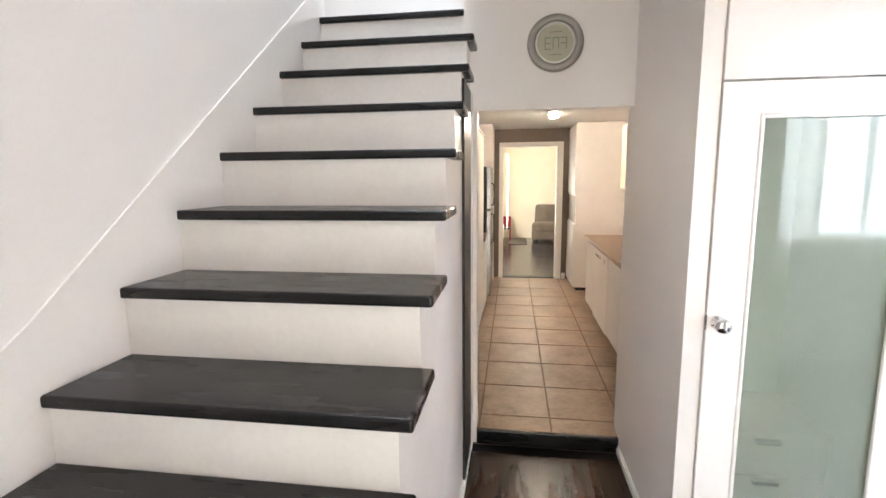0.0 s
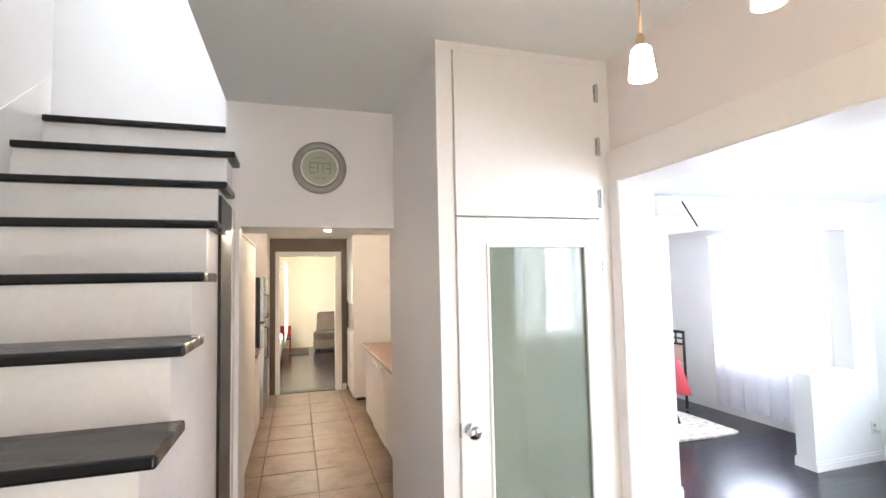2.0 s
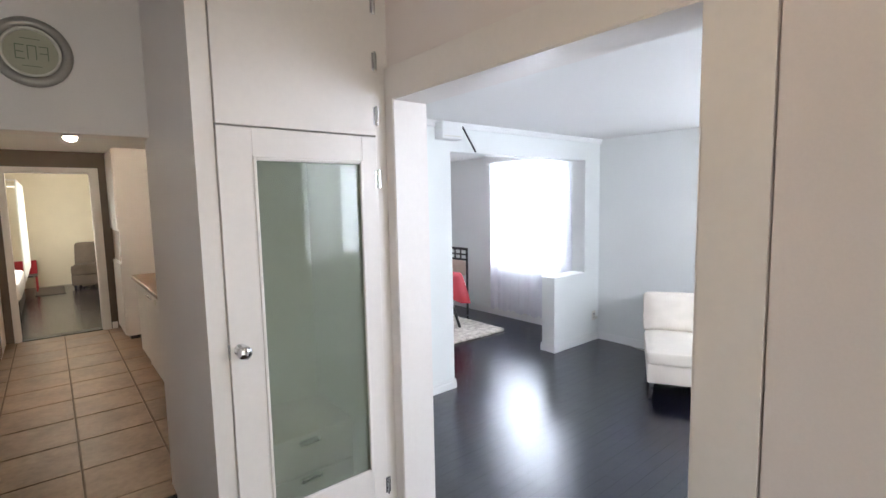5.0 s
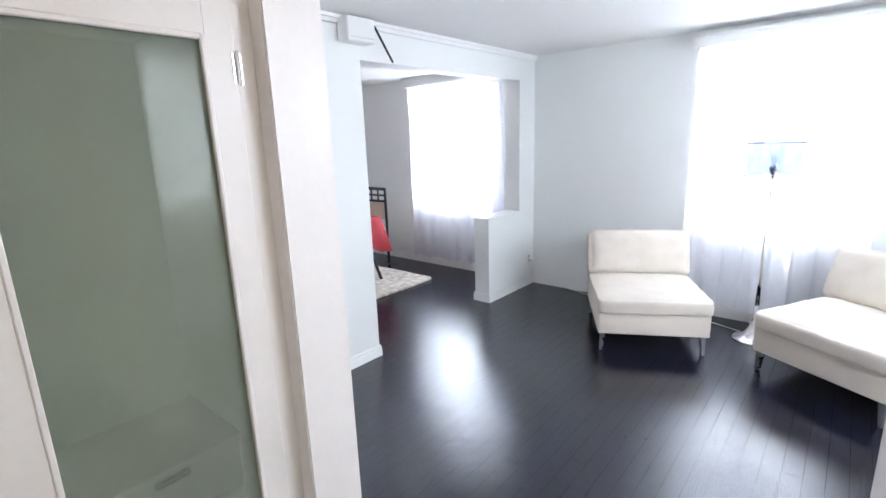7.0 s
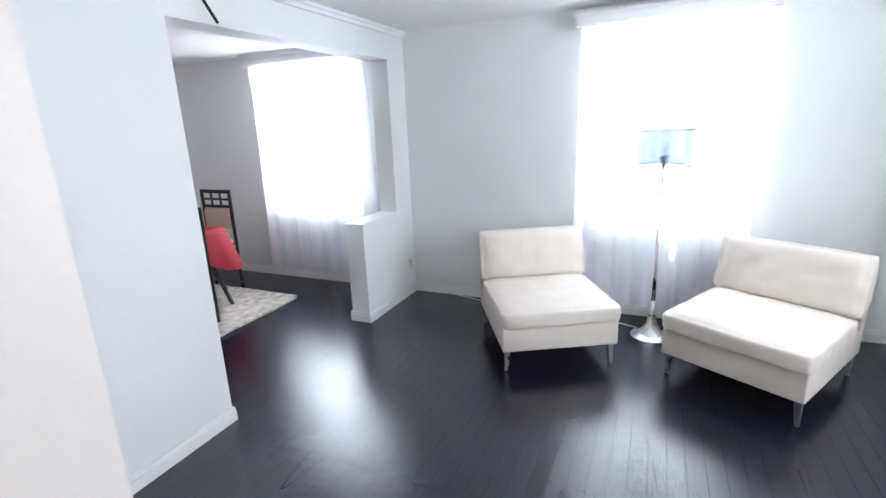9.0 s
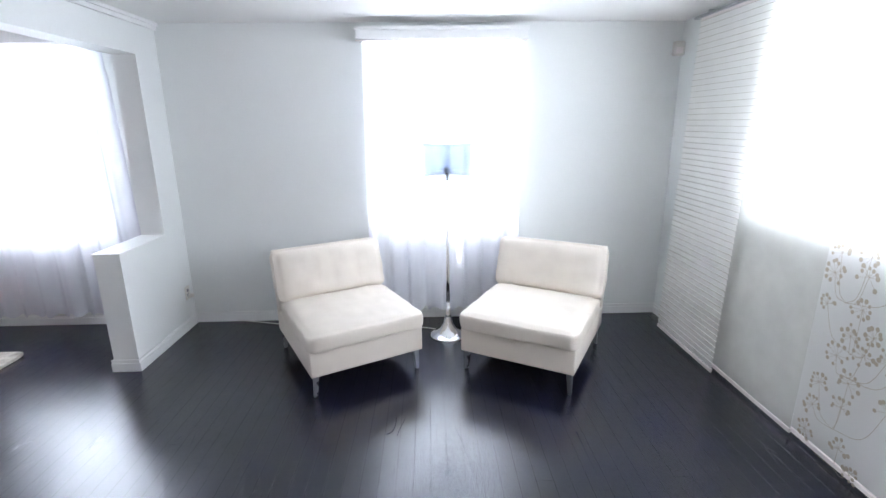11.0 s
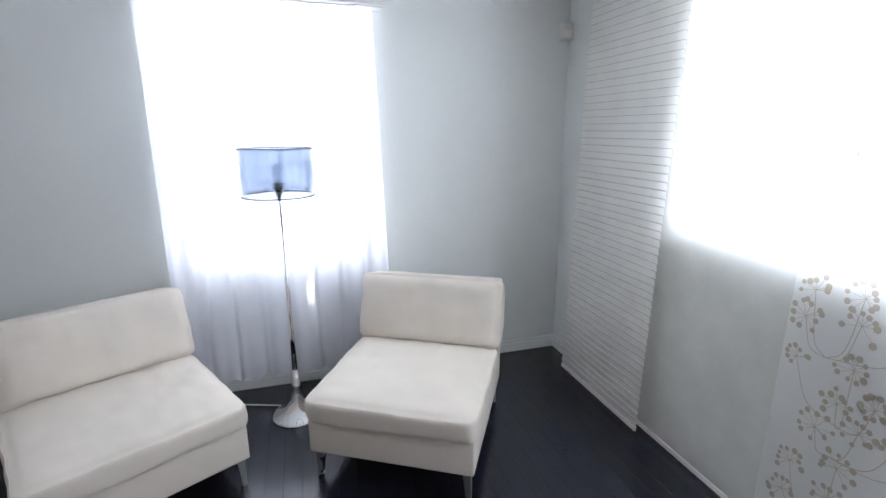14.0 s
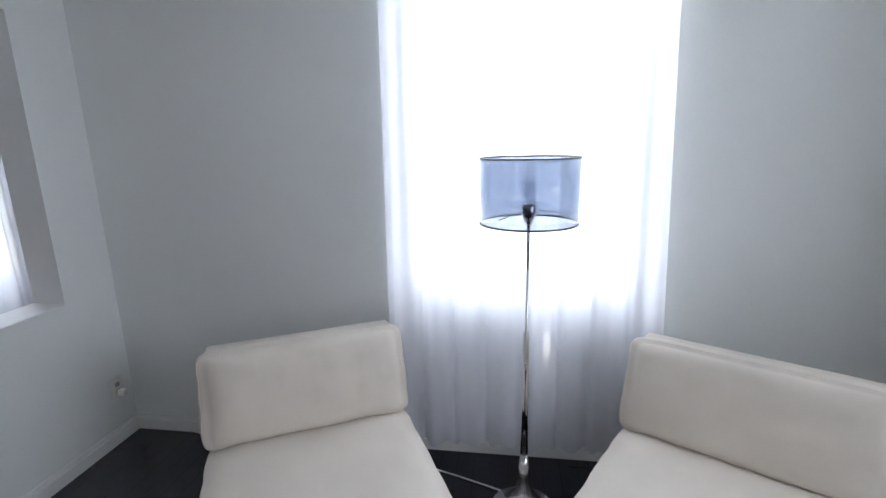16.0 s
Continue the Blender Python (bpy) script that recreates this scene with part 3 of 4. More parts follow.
def panel(x0, x1, y, zt, zb, kind, label, pleats=34):
    p = thing("panel_curtain", label, "curtain", "sliding panel curtains", (x0, y, zb))
    fix = lambda o: at_base(o, x0, y, zb)
    if kind == "pleat":
        bm = bmesh.new()
        th = bmesh.new()
        n = pleats
        h = (zt - zb - 0.03) / n
        row = [bm.verts.new((x0, y - 0.002, zb + 0.03)), bm.verts.new((x1, y - 0.002, zb + 0.03))]
        for i in range(n):
            z = zb + 0.03 + i * h
            for dy, zz in ((0.006, z + h * 0.93), (-0.002, z + h)):
                nxt = [bm.verts.new((x0, y + dy, zz)), bm.verts.new((x1, y + dy, zz))]
                bm.faces.new((row[0], row[1], nxt[1], nxt[0]))
                row = nxt
            box(th, x0, x1, y + 0.0055, y + 0.0075, z + h * 0.93, z + h * 0.93 + 0.0018)
        fix(part("cloth", bm, M_PANEL, p))
        tagged(fix(part("pleat_edge", th, M_THREAD, p, "beige stitched pleat edges")), kind="stuff")
    else:
        bm = bmesh.new()
        grid = []
        for j in range(13):
            row = []
            for i in range(9):
                u, v = i / 8, j / 12
                row.append(bm.verts.new((x0 + (x1 - x0) * u, y + 0.003 * math.sin(3.1 * u + 5 * v + x0 * 7), zb + 0.02 + (zt - zb - 0.02) * v)))
            grid.append(row)
        for j in range(12):
            for i in range(8):
                bm.faces.new((grid[j][i], grid[j][i + 1], grid[j + 1][i + 1], grid[j + 1][i]))
        fix(part("cloth", bm, {"flower": M_PANEL_PRINT, "thin": M_PANEL_THIN}.get(kind, M_PANEL_SHEER), p, smooth=True))
    fix(part("bottom_bar", boxed(x0, x1, y - 0.006, y + 0.007, zb, zb + 0.028, 0.003, 1), M_TRIM, p, "white weighted bottom bar"))
    fix(part("top_bar", boxed(x0, x1, y - 0.006, y + 0.007, zt, zt + 0.02, 0.003, 1), M_TRIM, p))
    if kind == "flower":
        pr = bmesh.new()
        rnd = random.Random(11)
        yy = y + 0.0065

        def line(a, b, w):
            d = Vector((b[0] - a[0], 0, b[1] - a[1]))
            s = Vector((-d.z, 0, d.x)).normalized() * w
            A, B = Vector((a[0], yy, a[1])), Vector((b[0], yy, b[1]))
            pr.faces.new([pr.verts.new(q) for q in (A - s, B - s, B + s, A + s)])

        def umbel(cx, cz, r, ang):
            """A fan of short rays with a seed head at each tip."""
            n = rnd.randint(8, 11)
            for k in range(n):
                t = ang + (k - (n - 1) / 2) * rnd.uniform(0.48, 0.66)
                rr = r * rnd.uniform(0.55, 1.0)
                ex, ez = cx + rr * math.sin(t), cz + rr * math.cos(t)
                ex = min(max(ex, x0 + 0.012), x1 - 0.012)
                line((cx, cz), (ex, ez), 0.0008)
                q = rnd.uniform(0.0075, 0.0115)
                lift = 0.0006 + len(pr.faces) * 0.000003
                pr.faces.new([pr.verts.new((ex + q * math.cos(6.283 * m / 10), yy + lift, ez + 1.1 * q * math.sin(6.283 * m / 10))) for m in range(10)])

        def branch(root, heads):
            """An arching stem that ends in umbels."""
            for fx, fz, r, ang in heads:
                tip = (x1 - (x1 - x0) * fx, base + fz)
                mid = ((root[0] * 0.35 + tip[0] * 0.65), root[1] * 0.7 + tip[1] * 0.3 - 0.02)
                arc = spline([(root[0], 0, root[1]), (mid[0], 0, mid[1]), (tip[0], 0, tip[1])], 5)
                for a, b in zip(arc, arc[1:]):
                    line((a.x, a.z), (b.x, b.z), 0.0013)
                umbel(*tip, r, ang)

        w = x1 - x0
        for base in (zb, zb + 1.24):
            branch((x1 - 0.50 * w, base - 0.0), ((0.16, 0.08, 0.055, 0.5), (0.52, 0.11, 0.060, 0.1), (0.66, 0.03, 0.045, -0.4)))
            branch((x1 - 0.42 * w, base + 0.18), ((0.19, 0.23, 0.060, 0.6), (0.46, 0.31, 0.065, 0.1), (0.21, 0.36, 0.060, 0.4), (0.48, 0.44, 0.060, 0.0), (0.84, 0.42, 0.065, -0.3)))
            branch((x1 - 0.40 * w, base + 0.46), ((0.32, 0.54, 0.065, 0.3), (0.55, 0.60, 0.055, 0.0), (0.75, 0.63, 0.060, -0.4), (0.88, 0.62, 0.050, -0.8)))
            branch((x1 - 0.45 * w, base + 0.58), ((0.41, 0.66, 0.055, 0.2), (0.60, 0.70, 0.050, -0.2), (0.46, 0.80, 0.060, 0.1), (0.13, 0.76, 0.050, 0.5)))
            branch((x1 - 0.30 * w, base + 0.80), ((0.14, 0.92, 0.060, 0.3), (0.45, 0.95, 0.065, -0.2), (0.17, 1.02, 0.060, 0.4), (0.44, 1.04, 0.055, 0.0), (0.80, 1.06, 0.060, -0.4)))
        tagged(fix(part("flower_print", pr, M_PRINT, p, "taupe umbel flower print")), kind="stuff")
    return p


wide_panel = panel(5.21, 5.97, 0.030, 2.31, 0.02, "pleat", "white pleated panel curtain with fine horizontal lines", 58)
plain_panel = panel(4.57, 5.31, 0.010, 2.31, 0.02, "plain", "plain ivory sheer panel curtain")
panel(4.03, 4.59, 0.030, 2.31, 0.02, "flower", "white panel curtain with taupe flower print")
panel(3.66, 4.024, 0.010, 2.31, 0.02, "thin", "plain ivory sheer panel curtain")
panel(2.98, 3.70, 0.030, 2.31, 0.02, "pleat", "white pleated panel curtain with fine horizontal lines")
for pn, py, lean in ((wide_panel, 0.105, 1.7), (plain_panel, 0.05, 0.9)):
    pn.location.y = py
    pn.rotation_euler = (radians(lean), 0, 0)
rail = thing("curtain_rail", "slim white ceiling curtain rail", "curtain rail", at=(4.5, 0.02, 2.335))
at_base(part("track", boxed(2.92, 6.06, -0.005, 0.045, 2.335, 2.353, 0.003, 1), M_STEEL, rail), 4.5, 0.02, 2.335)
for bx in (3.2, 4.6, 5.9):
    at_base(part("bracket", boxed(bx - 0.012, bx + 0.012, -0.022, 0.03, 2.353, 2.372, 0.002, 1), M_STEEL, rail), 4.5, 0.02, 2.335)


# ---------------------------------------------------------------- slipper chairs
def soft_point(a, b, c, sx, sy, sz, bulge, n, seed, wrinkle, dimple, tuck=0.0):
    """A point of a soft block: rounded corners, crowned top, uneven cloth."""
    s = 1 / (abs(a) ** n + abs(b) ** n + abs(c) ** n) ** (1 / n)
    k = (1 - abs(a) ** 5) * (1 - abs(b) ** 5)
    p = Vector((a * s * sx, b * s * sy, c * s * sz + (bulge * k if c > 0 else 0)))
    q = p.copy()
    p.x -= tuck * a * abs(a) ** 6 * abs(c) ** 3
    p.y -= tuck * b * abs(b) ** 6 * abs(c) ** 3
    p.z += wrinkle * noise.noise(Vector((q.x * 9 + seed, q.y * 9, q.z * 9)))
    p.x += wrinkle * 0.8 * noise.noise(Vector((q.x * 7, q.y * 11 + seed, q.z * 14)))
    if dimple and c > 0:
        p.z += dimple * k ** 0.4 * (noise.noise(Vector((q.x * 30 + seed, q.y * 5, 0.3))) + 0.6 * noise.noise(Vector((q.x * 8, q.y * 14 + seed, 0.7))))
    return p


def cushion(sx, sy, sz, bulge, n=9, cuts=15, seed=0.0, wrinkle=0.004, dimple=0.0, tuck=0.0):
    """A soft rounded block with a crown on top, centred on the origin."""
    bm = bmesh.new()
    bmesh.ops.create_cube(bm, size=2)
    bmesh.ops.subdivide_edges(bm, edges=list(bm.edges), cuts=cuts, use_grid_fill=True)
    for v in bm.verts:
        v.co = soft_point(*v.co, sx, sy, sz, bulge, n, seed, wrinkle, dimple, tuck)
    return bm


def piping(sx, sy, sz, n, seed, wrinkle, c, r=0.0016, tuck=0.0):
    """Sewn seam that runs round a soft block at the height c."""
    pts = []
    for k in range(97):
        t = k / 96 * 8
        a = max(-1, min(1, abs((t - 1) % 8 - 4) - 2))
        b = max(-1, min(1, abs((t - 3) % 8 - 4) - 2))
        pts.append(soft_point(a, b, c, sx, sy, sz, 0, n, seed, wrinkle, 0, tuck))
    return tube(pts, r, 6)


def slipper_chair(label):
    ch = thing("slipper_chair", label, "chair", "pair of white slipper chairs")
    W = 0.382
    part("base_frame", boxed(-W, W, -0.478, 0.40, 0.150, 0.316, 0.009, 3), M_LEATHER, ch, smooth=True)
    bk = boxed(-W - 0.001, W + 0.001, -0.045, 0.045, 0.0, 0.462, 0.012, 3)
    bmesh.ops.transform(bk, matrix=pose(0, 0.357, 0.298, -5), verts=list(bk.verts))
    part("back_frame", bk, M_LEATHER, ch, smooth=True)
    put = pose(0, -0.135, 0.372, 0.6)
    dims = (W + 0.016, 0.374, 0.055)
    se = cushion(*dims, 0.022, n=14, cuts=31, seed=3, wrinkle=0.007, dimple=0.003, tuck=0.009)
    bmesh.ops.transform(se, matrix=put, verts=list(se.verts))
    seat = part("seat_cushion", se, M_LEATHER, ch, smooth=True)
    for c in (0.86, -0.86):
        pp = piping(*dims, 14, 3, 0.007, c, tuck=0.009)
        bmesh.ops.transform(pp, matrix=put, verts=list(pp.verts))
        part("piping", pp, M_LEATHER, seat, smooth=True)
    put = pose(0, 0.274, 0.594, 73, 0, 0)
    dims = (W + 0.027, 0.194, 0.062)
    bc = cushion(*dims, 0.034, n=11, cuts=31, seed=8, wrinkle=0.008, dimple=0.004, tuck=0.008)
    bmesh.ops.transform(bc, matrix=put, verts=list(bc.verts))
    back = part("back_cushion", bc, M_LEATHER, ch, smooth=True)
    for c in (0.84, -0.84):
        pp = piping(*dims, 11, 8, 0.008, c, tuck=0.008)
        bmesh.ops.transform(pp, matrix=put, verts=list(pp.verts))
        part("piping", pp, M_LEATHER, back, smooth=True)
    for sx, sy in ((-1, -1), (1, -1), (-1, 1), (1, 1)):
        bm = bmesh.new()
        cx, cy = sx * (W - 0.036), (-0.436 if sy < 0 else 0.36)
        t = [bm.verts.new((cx + a * 0.019, cy + b * 0.019, 0.150)) for a, b in ((-1, -1), (1, -1), (1, 1), (-1, 1))]
        o = [bm.verts.new((cx + a * 0.011 + sx * 0.009, cy + b * 0.011 + sy * 0.004, 0.0)) for a, b in ((-1, -1), (1, -1), (1, 1), (-1, 1))]
        for i in range(4):
            bm.faces.new((o[i], o[(i + 1) % 4], t[(i + 1) % 4], t[i]))
        bm.faces.new(t)
        bm.faces.new(o[::-1])
        part("leg", bevel(bm, 0.002, 1), M_LEGS, ch, "tapered grey metal leg")
    return ch


chair_a = slipper_chair("white upholstered armless slipper chair on short metal legs")
chair_a.matrix_basis = pose(5.629, 2.582, 0, 0, 0, -61.2)
chair_b = copy_thing(chair_a, pose(5.587, 1.190, 0, 0, 0, -119.9))


# ---------------------------------------------------------------- floor lamp
def floor_lamp(x, y):
    lp = thing("floor_lamp", "chrome trumpet floor lamp with smoky blue drum shade", "lamp", at=(x, y, 0))
    part("base", lathe([(0.145, 0.0), (0.145, 0.006), (0.135, 0.012), (0.10, 0.025), (0.065, 0.055), (0.04, 0.10), (0.024, 0.17), (0.016, 0.28)], 48), M_CHROME, lp, smooth=True)
    part("pole", lathe([(0.016, 0.28), (0.013, 0.5), (0.012, 0.82), (0.006, 0.83), (0.006, 1.28)], 24), M_CHROME, lp, smooth=True)
    sk = part("socket", lathe([(0.008, 1.245), (0.026, 1.285), (0.028, 1.32), (0.02, 1.335)], 20), M_STEEL, lp, "grey bulb socket", smooth=True)
    part("bulb", lathe([(0.012, 1.335), (0.022, 1.355), (0.03, 1.385), (0.024, 1.415), (0.008, 1.43)], 20), M_BULBGLASS, sk, "clear unlit bulb", smooth=True)
    z0, z1, r = 1.26, 1.497, 0.182
    sh = part("shade", lathe([(r, z0), (r, z1), (r - 0.003, z1), (r - 0.003, z0)], 64, close=True), M_SHADE, lp, "see-through smoky blue drum shade", smooth=True)
    for z in (z0, z1):
        part("rim", lathe([(r + 0.0015, z - 0.0028), (r + 0.0015, z + 0.0028), (r - 0.004, z + 0.0028), (r - 0.004, z - 0.0028)], 64, close=True), M_BLACK, sh, "thin dark metal rim", smooth=True)
    for k in range(3):
        a = k * 2.094 + 0.4
        part("spoke", tube([(0.02 * math.cos(a), 0.02 * math.sin(a), 1.31), ((r - 0.004) * math.cos(a), (r - 0.004) * math.sin(a), z0 + 0.03)], 0.0018, 6), M_LEGS, sh)
    return lp


floor_lamp(5.94, 1.82)
solo("lamp_cord", tube(spline([(6.02, 1.86, 0.006), (6.08, 2.02, 0.005), (6.14, 2.2, 0.005), (6.22, 2.5, 0.005), (6.25, 2.9, 0.005), (6.21, 3.2, 0.006), (6.26, 3.4, 0.005), (6.285, 3.62, 0.02)], 8), 0.004, 6), M_PLASTIC, "white power cord lying along the floor", "cord", smooth=True)


# ---------------------------------------------------------------- small wall fixtures in the living room
def outlet(x, y, z):
    o = thing("wall_outlet", "ivory wall socket plate above the skirting", "outlet", at=(x, y, z))
    part("plate", boxed(-0.035, 0.035, -0.006, 0, -0.057, 0.057, 0.003), M_PLASTIC, o)
    for dz in (-0.02, 0.02):
        part("socket", boxed(-0.014, 0.014, -0.009, -0.006, dz - 0.012, dz + 0.012, 0.002, 1), M_LEGS, o)
    return o


wb = thing("wall_register", "small white box low on the dining wall behind the curtain", "wall vent", at=(6.32, 5.11, 0.10))
part("case", boxed(-0.035, 0.0, -0.055, 0.03, 0.0, 0.125, 0.006), M_PLASTIC, wb)
part("lid", boxed(-0.05, 0.0, -0.065, 0.035, 0.135, 0.15, 0.003, 1), M_LEGS, wb, "thin grey lid")
part("neck", boxed(-0.02, 0.0, -0.04, 0.02, 0.125, 0.135), M_LEGS, wb)
outlet(6.22, 3.98, 0.30)
pl = solo("plug", boxed(6.205, 6.235, 3.93, 3.9705, 0.262, 0.292, 0.006), M_PLASTIC, "grey plug in the wall socket", "plug")
se = thing("motion_sensor", "small ivory alarm sensor high in the corner", "sensor", at=(6.287, 0.03, 2.175))
part("housing", boxed(-0.03, 0.03, -0.05, 0.03, -0.05, 0.055, 0.014, 3), M_PLASTIC, se, smooth=True)
part("lens", boxed(-0.034, -0.03, -0.03, 0.02, -0.035, 0.01, 0.001, 1), M_TRIM, se)
hb = thing("wall_box_unit", "white rectangular unit mounted high on the wall", "wall unit", at=(3.99, 3.98, 2.22))
part("case", boxed(-0.155, 0.075, -0.11, 0, 0.0, 0.148, 0.012, 3), M_TRIM_COOL, hb, smooth=True)
part("grille", boxed(-0.13, 0.055, -0.114, -0.11, 0.02, 0.03, 0.001, 1), M_PLASTIC, hb)
part("arm", tube([(0.075, -0.06, 0.128), (0.115, -0.06, 0.118), (0.285, -0.04, -0.085)], 0.008, 8), M_BLACK, hb, "thin black bent arm", smooth=True)


# ---------------------------------------------------------------- dining room
solo("shag_rug", cushion(1.10, 1.05, 0.012, 0.0, n=44, cuts=40, wrinkle=0.006), M_RUG, "cream shaggy rug on the dark floor", "rug", smooth=True).location = (4.66, 6.03, 0.014)

tb = thing("dining_table", "black metal dining table under a red cloth", "table", at=(4.95, 6.1, 0))
part("tabletop", boxed(-0.48, 0.48, -0.58, 0.58, 0.715, 0.745, 0.006), M_BLACK, tb)
for sx in (-1, 1):
    for sy in (-1, 1):
        part("leg", tube(spline([(sx * 0.30, sy * 0.42, 0.715), (sx * 0.36, sy * 0.52, 0.45), (sx * 0.42, sy * 0.66, 0.018)], 6), 0.019, 8), M_BLACK, tb, smooth=True)
        part("brace", tube([(sx * 0.22, sy * 0.60, 0.56), (sx * 0.40, sy * 0.63, 0.18)], 0.012, 6), M_BLACK, tb, smooth=True)
cb = bmesh.new()
nn = 48
rim = []
for ring, (g, z) in enumerate(((0.96, 0.7495), (1.0, 0.748), (1.015, 0.735), (1.03, 0.66), (1.05, 0.58), (1.06, 0.50))):
    row = []
    for i in range(nn):
        t = 2 * math.pi * i / nn
        c, s = math.cos(t), math.sin(t)
        k = 1 / max(abs(c), abs(s))
        corner = (abs(c * s) * 2) ** 4
        drop = max(0, ring - 1) / 4
        wob = 1 + 0.02 * math.sin(t * 14) * drop + 0.08 * corner * drop
        row.append(cb.verts.new((0.50 * c * k * g * wob, 0.60 * s * k * g * wob, z - 0.16 * corner * drop + 0.01 * math.sin(t * 9) * drop)))
    rim.append(row)
for a, b in zip(rim, rim[1:]):
    for i in range(nn):
        cb.faces.new((a[i], a[(i + 1) % nn], b[(i + 1) % nn], b[i]))
cb.faces.new(rim[0])
solo("tablecloth", cb, M_RED, "plain red cloth draped over the dining table", "tablecloth", smooth=True).location = (4.95, 6.1, 0)


def dining_chair():
    c = thing("dining_chair", "black metal dining chair with lattice back and beige pads", "chair", "dining chairs")
    part("seat", cushion(0.20, 0.20, 0.025, 0.012, cuts=7), M_SEATPAD, c, "beige fabric seat pad", smooth=True).location = (0, 0, 0.46)
    part("seat_frame", boxed(-0.21, 0.21, -0.21, 0.21, 0.42, 0.44, 0.004, 1), M_BLACK, c)
    for sx in (-1, 1):
        part("upright", boxed(sx * 0.2 - 0.014, sx * 0.2 + 0.014, 0.19, 0.218, 0.0, 1.0, 0.004, 1), M_BLACK, c)
        part("leg", tube([(sx * 0.19, -0.19, 0.43), (sx * 0.205, -0.215, 0.0)], 0.014, 8), M_BLACK, c)
    for z0, z1 in ((0.962, 1.0), (0.888, 0.910), (0.808, 0.838)):
        part("back_rail", boxed(-0.187, 0.187, 0.195, 0.214, z0, z1, 0.003, 1), M_BLACK, c)
    for x in (-0.064, 0.064):
        part("back_bar", boxed(x - 0.011, x + 0.011, 0.197, 0.212, 0.838, 0.962, 0.002, 1), M_BLACK, c)
    part("back_pad", cushion(0.185, 0.11, 0.02, 0.01, cuts=7), M_SEATPAD, c, "beige fabric back pad", smooth=True).matrix_basis = pose(0, 0.20, 0.695, 90)
    return c


dch = dining_chair()
dch.matrix_basis = pose(5.76, 6.14, 0.012, 0, 0, -90)
copy_thing(dch, pose(4.80, 5.42, 0.02, 0, 0, 180))


# ---------------------------------------------------------------- staircase
RUN, RISE = 0.2743, 0.2125
stairs = thing("staircase", "white staircase with black stained wooden treads", "stairs", at=(0.3, 0.5, 0))
fixs = lambda o: at_base(o, 0.3, 0.5, 0)
steps = []
for k in range(-5, 8):
    z = 1.147 + RISE * k if k >= 0 else 1.147 * (k + 6) / 6
    steps.append((1.80 + RUN * k, z))
prof = [(steps[0][0] + 0.025, 0.0)]
for i, (y, z) in enumerate(steps):
    prof.append((y + 0.025, z - 0.034))
    ny = steps[i + 1][0] + 0.025 if i + 1 < len(steps) else 3.76
    prof.append((ny, z - 0.034))
prof.append((3.76, 2.3))
prof.append((3.68, 2.3))
prof.append((3.68, 0.0))
sb = bmesh.new()
for x0, x1 in ((-0.1235, 0.79),):
    A = [sb.verts.new((x0, y, z)) for y, z in prof]
    B = [sb.verts.new((x1, y, z)) for y, z in prof]
    sb.faces.new(A)
    sb.faces.new(B[::-1])
    for i in range(len(prof)):
        j = (i + 1) % len(prof)
        sb.faces.new((A[i], A[j], B[j], B[i]))
fixs(part("risers_and_side", sb, M_STAIRW, stairs, "white painted risers and closed side"))
for i, (y, z) in enumerate(steps):
    ny = steps[i + 1][0] + 0.025 if i + 1 < len(steps) else 3.785
    right = 0.83 if i < len(steps) - 1 else 0.752
    bm = boxed(-0.1225, right, y, ny, z - 0.034, z, 0.008, 3)
    fixs(part("tread", bm, M_TREAD, stairs))
sk = bmesh.new()
pts = [(1.80 - 5 * RUN, 0.1), (1.80 - 5 * RUN, 0.5), (1.80, 1.147 + 0.185), (3.76, 1.147 + RISE * 7.15 + 0.165), (3.76, 2.57)]
A = [sk.verts.new((-0.1245, y, z)) for y, z in pts]
B = [sk.verts.new((-0.117, y, z)) for y, z in pts]
sk.faces.new(A)
sk.faces.new(B[::-1])
for i in range(len(pts)):
    j = (i + 1) % len(pts)
    sk.faces.new((A[i], A[j], B[j], B[i]))
fixs(part("skirt_board", sk, M_TRIM, stairs, "sloping white skirt board on the wall"))
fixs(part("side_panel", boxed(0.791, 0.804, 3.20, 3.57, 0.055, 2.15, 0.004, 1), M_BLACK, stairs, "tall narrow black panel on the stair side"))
fixs(part("side_trim", boxed(0.791, 0.808, 3.575, 3.67, 0.0, 2.15, 0.004, 1), M_TRIM, stairs, "white upright trim board"))
structure("baseboard_landing", boxed(-1.35, 0.755, 4.735, 4.75, 2.63, 2.72), M_TRIM, "white landing skirting board", "baseboard")


# ---------------------------------------------------------------- round wall clock
ck = thing("wall_clock", "round grey framed wall clock with olive dial", "clock", at=(1.262, 3.684, 2.408))
turn = Matrix.Rotation(radians(90), 4, "X")
for nm, prof_, m, lb in (("frame", [(0.151, 0.0), (0.153, 0.02), (0.143, 0.034), (0.119, 0.036), (0.109, 0.02), (0.109, 0.0)], M_GREYRING, "brushed grey outer ring"),
                         ("inner_ring", [(0.1088, 0.0), (0.1088, 0.03), (0.099, 0.03), (0.097, 0.014), (0.097, 0.0)], M_PLASTIC, "bright inner ring"),
                         ("dial", [(0.0968, 0.0), (0.0968, 0.012), (0.0, 0.012)], M_DIAL, "")):
    bm = lathe(prof_[:-1] + [(0.001, 0.012)] if nm == "dial" else prof_, 64, close=nm != "dial")
    bmesh.ops.transform(bm, matrix=turn, verts=list(bm.verts))
    dial = part(nm, bm, m, ck, lb, smooth=nm != "dial")
bars = bmesh.new()
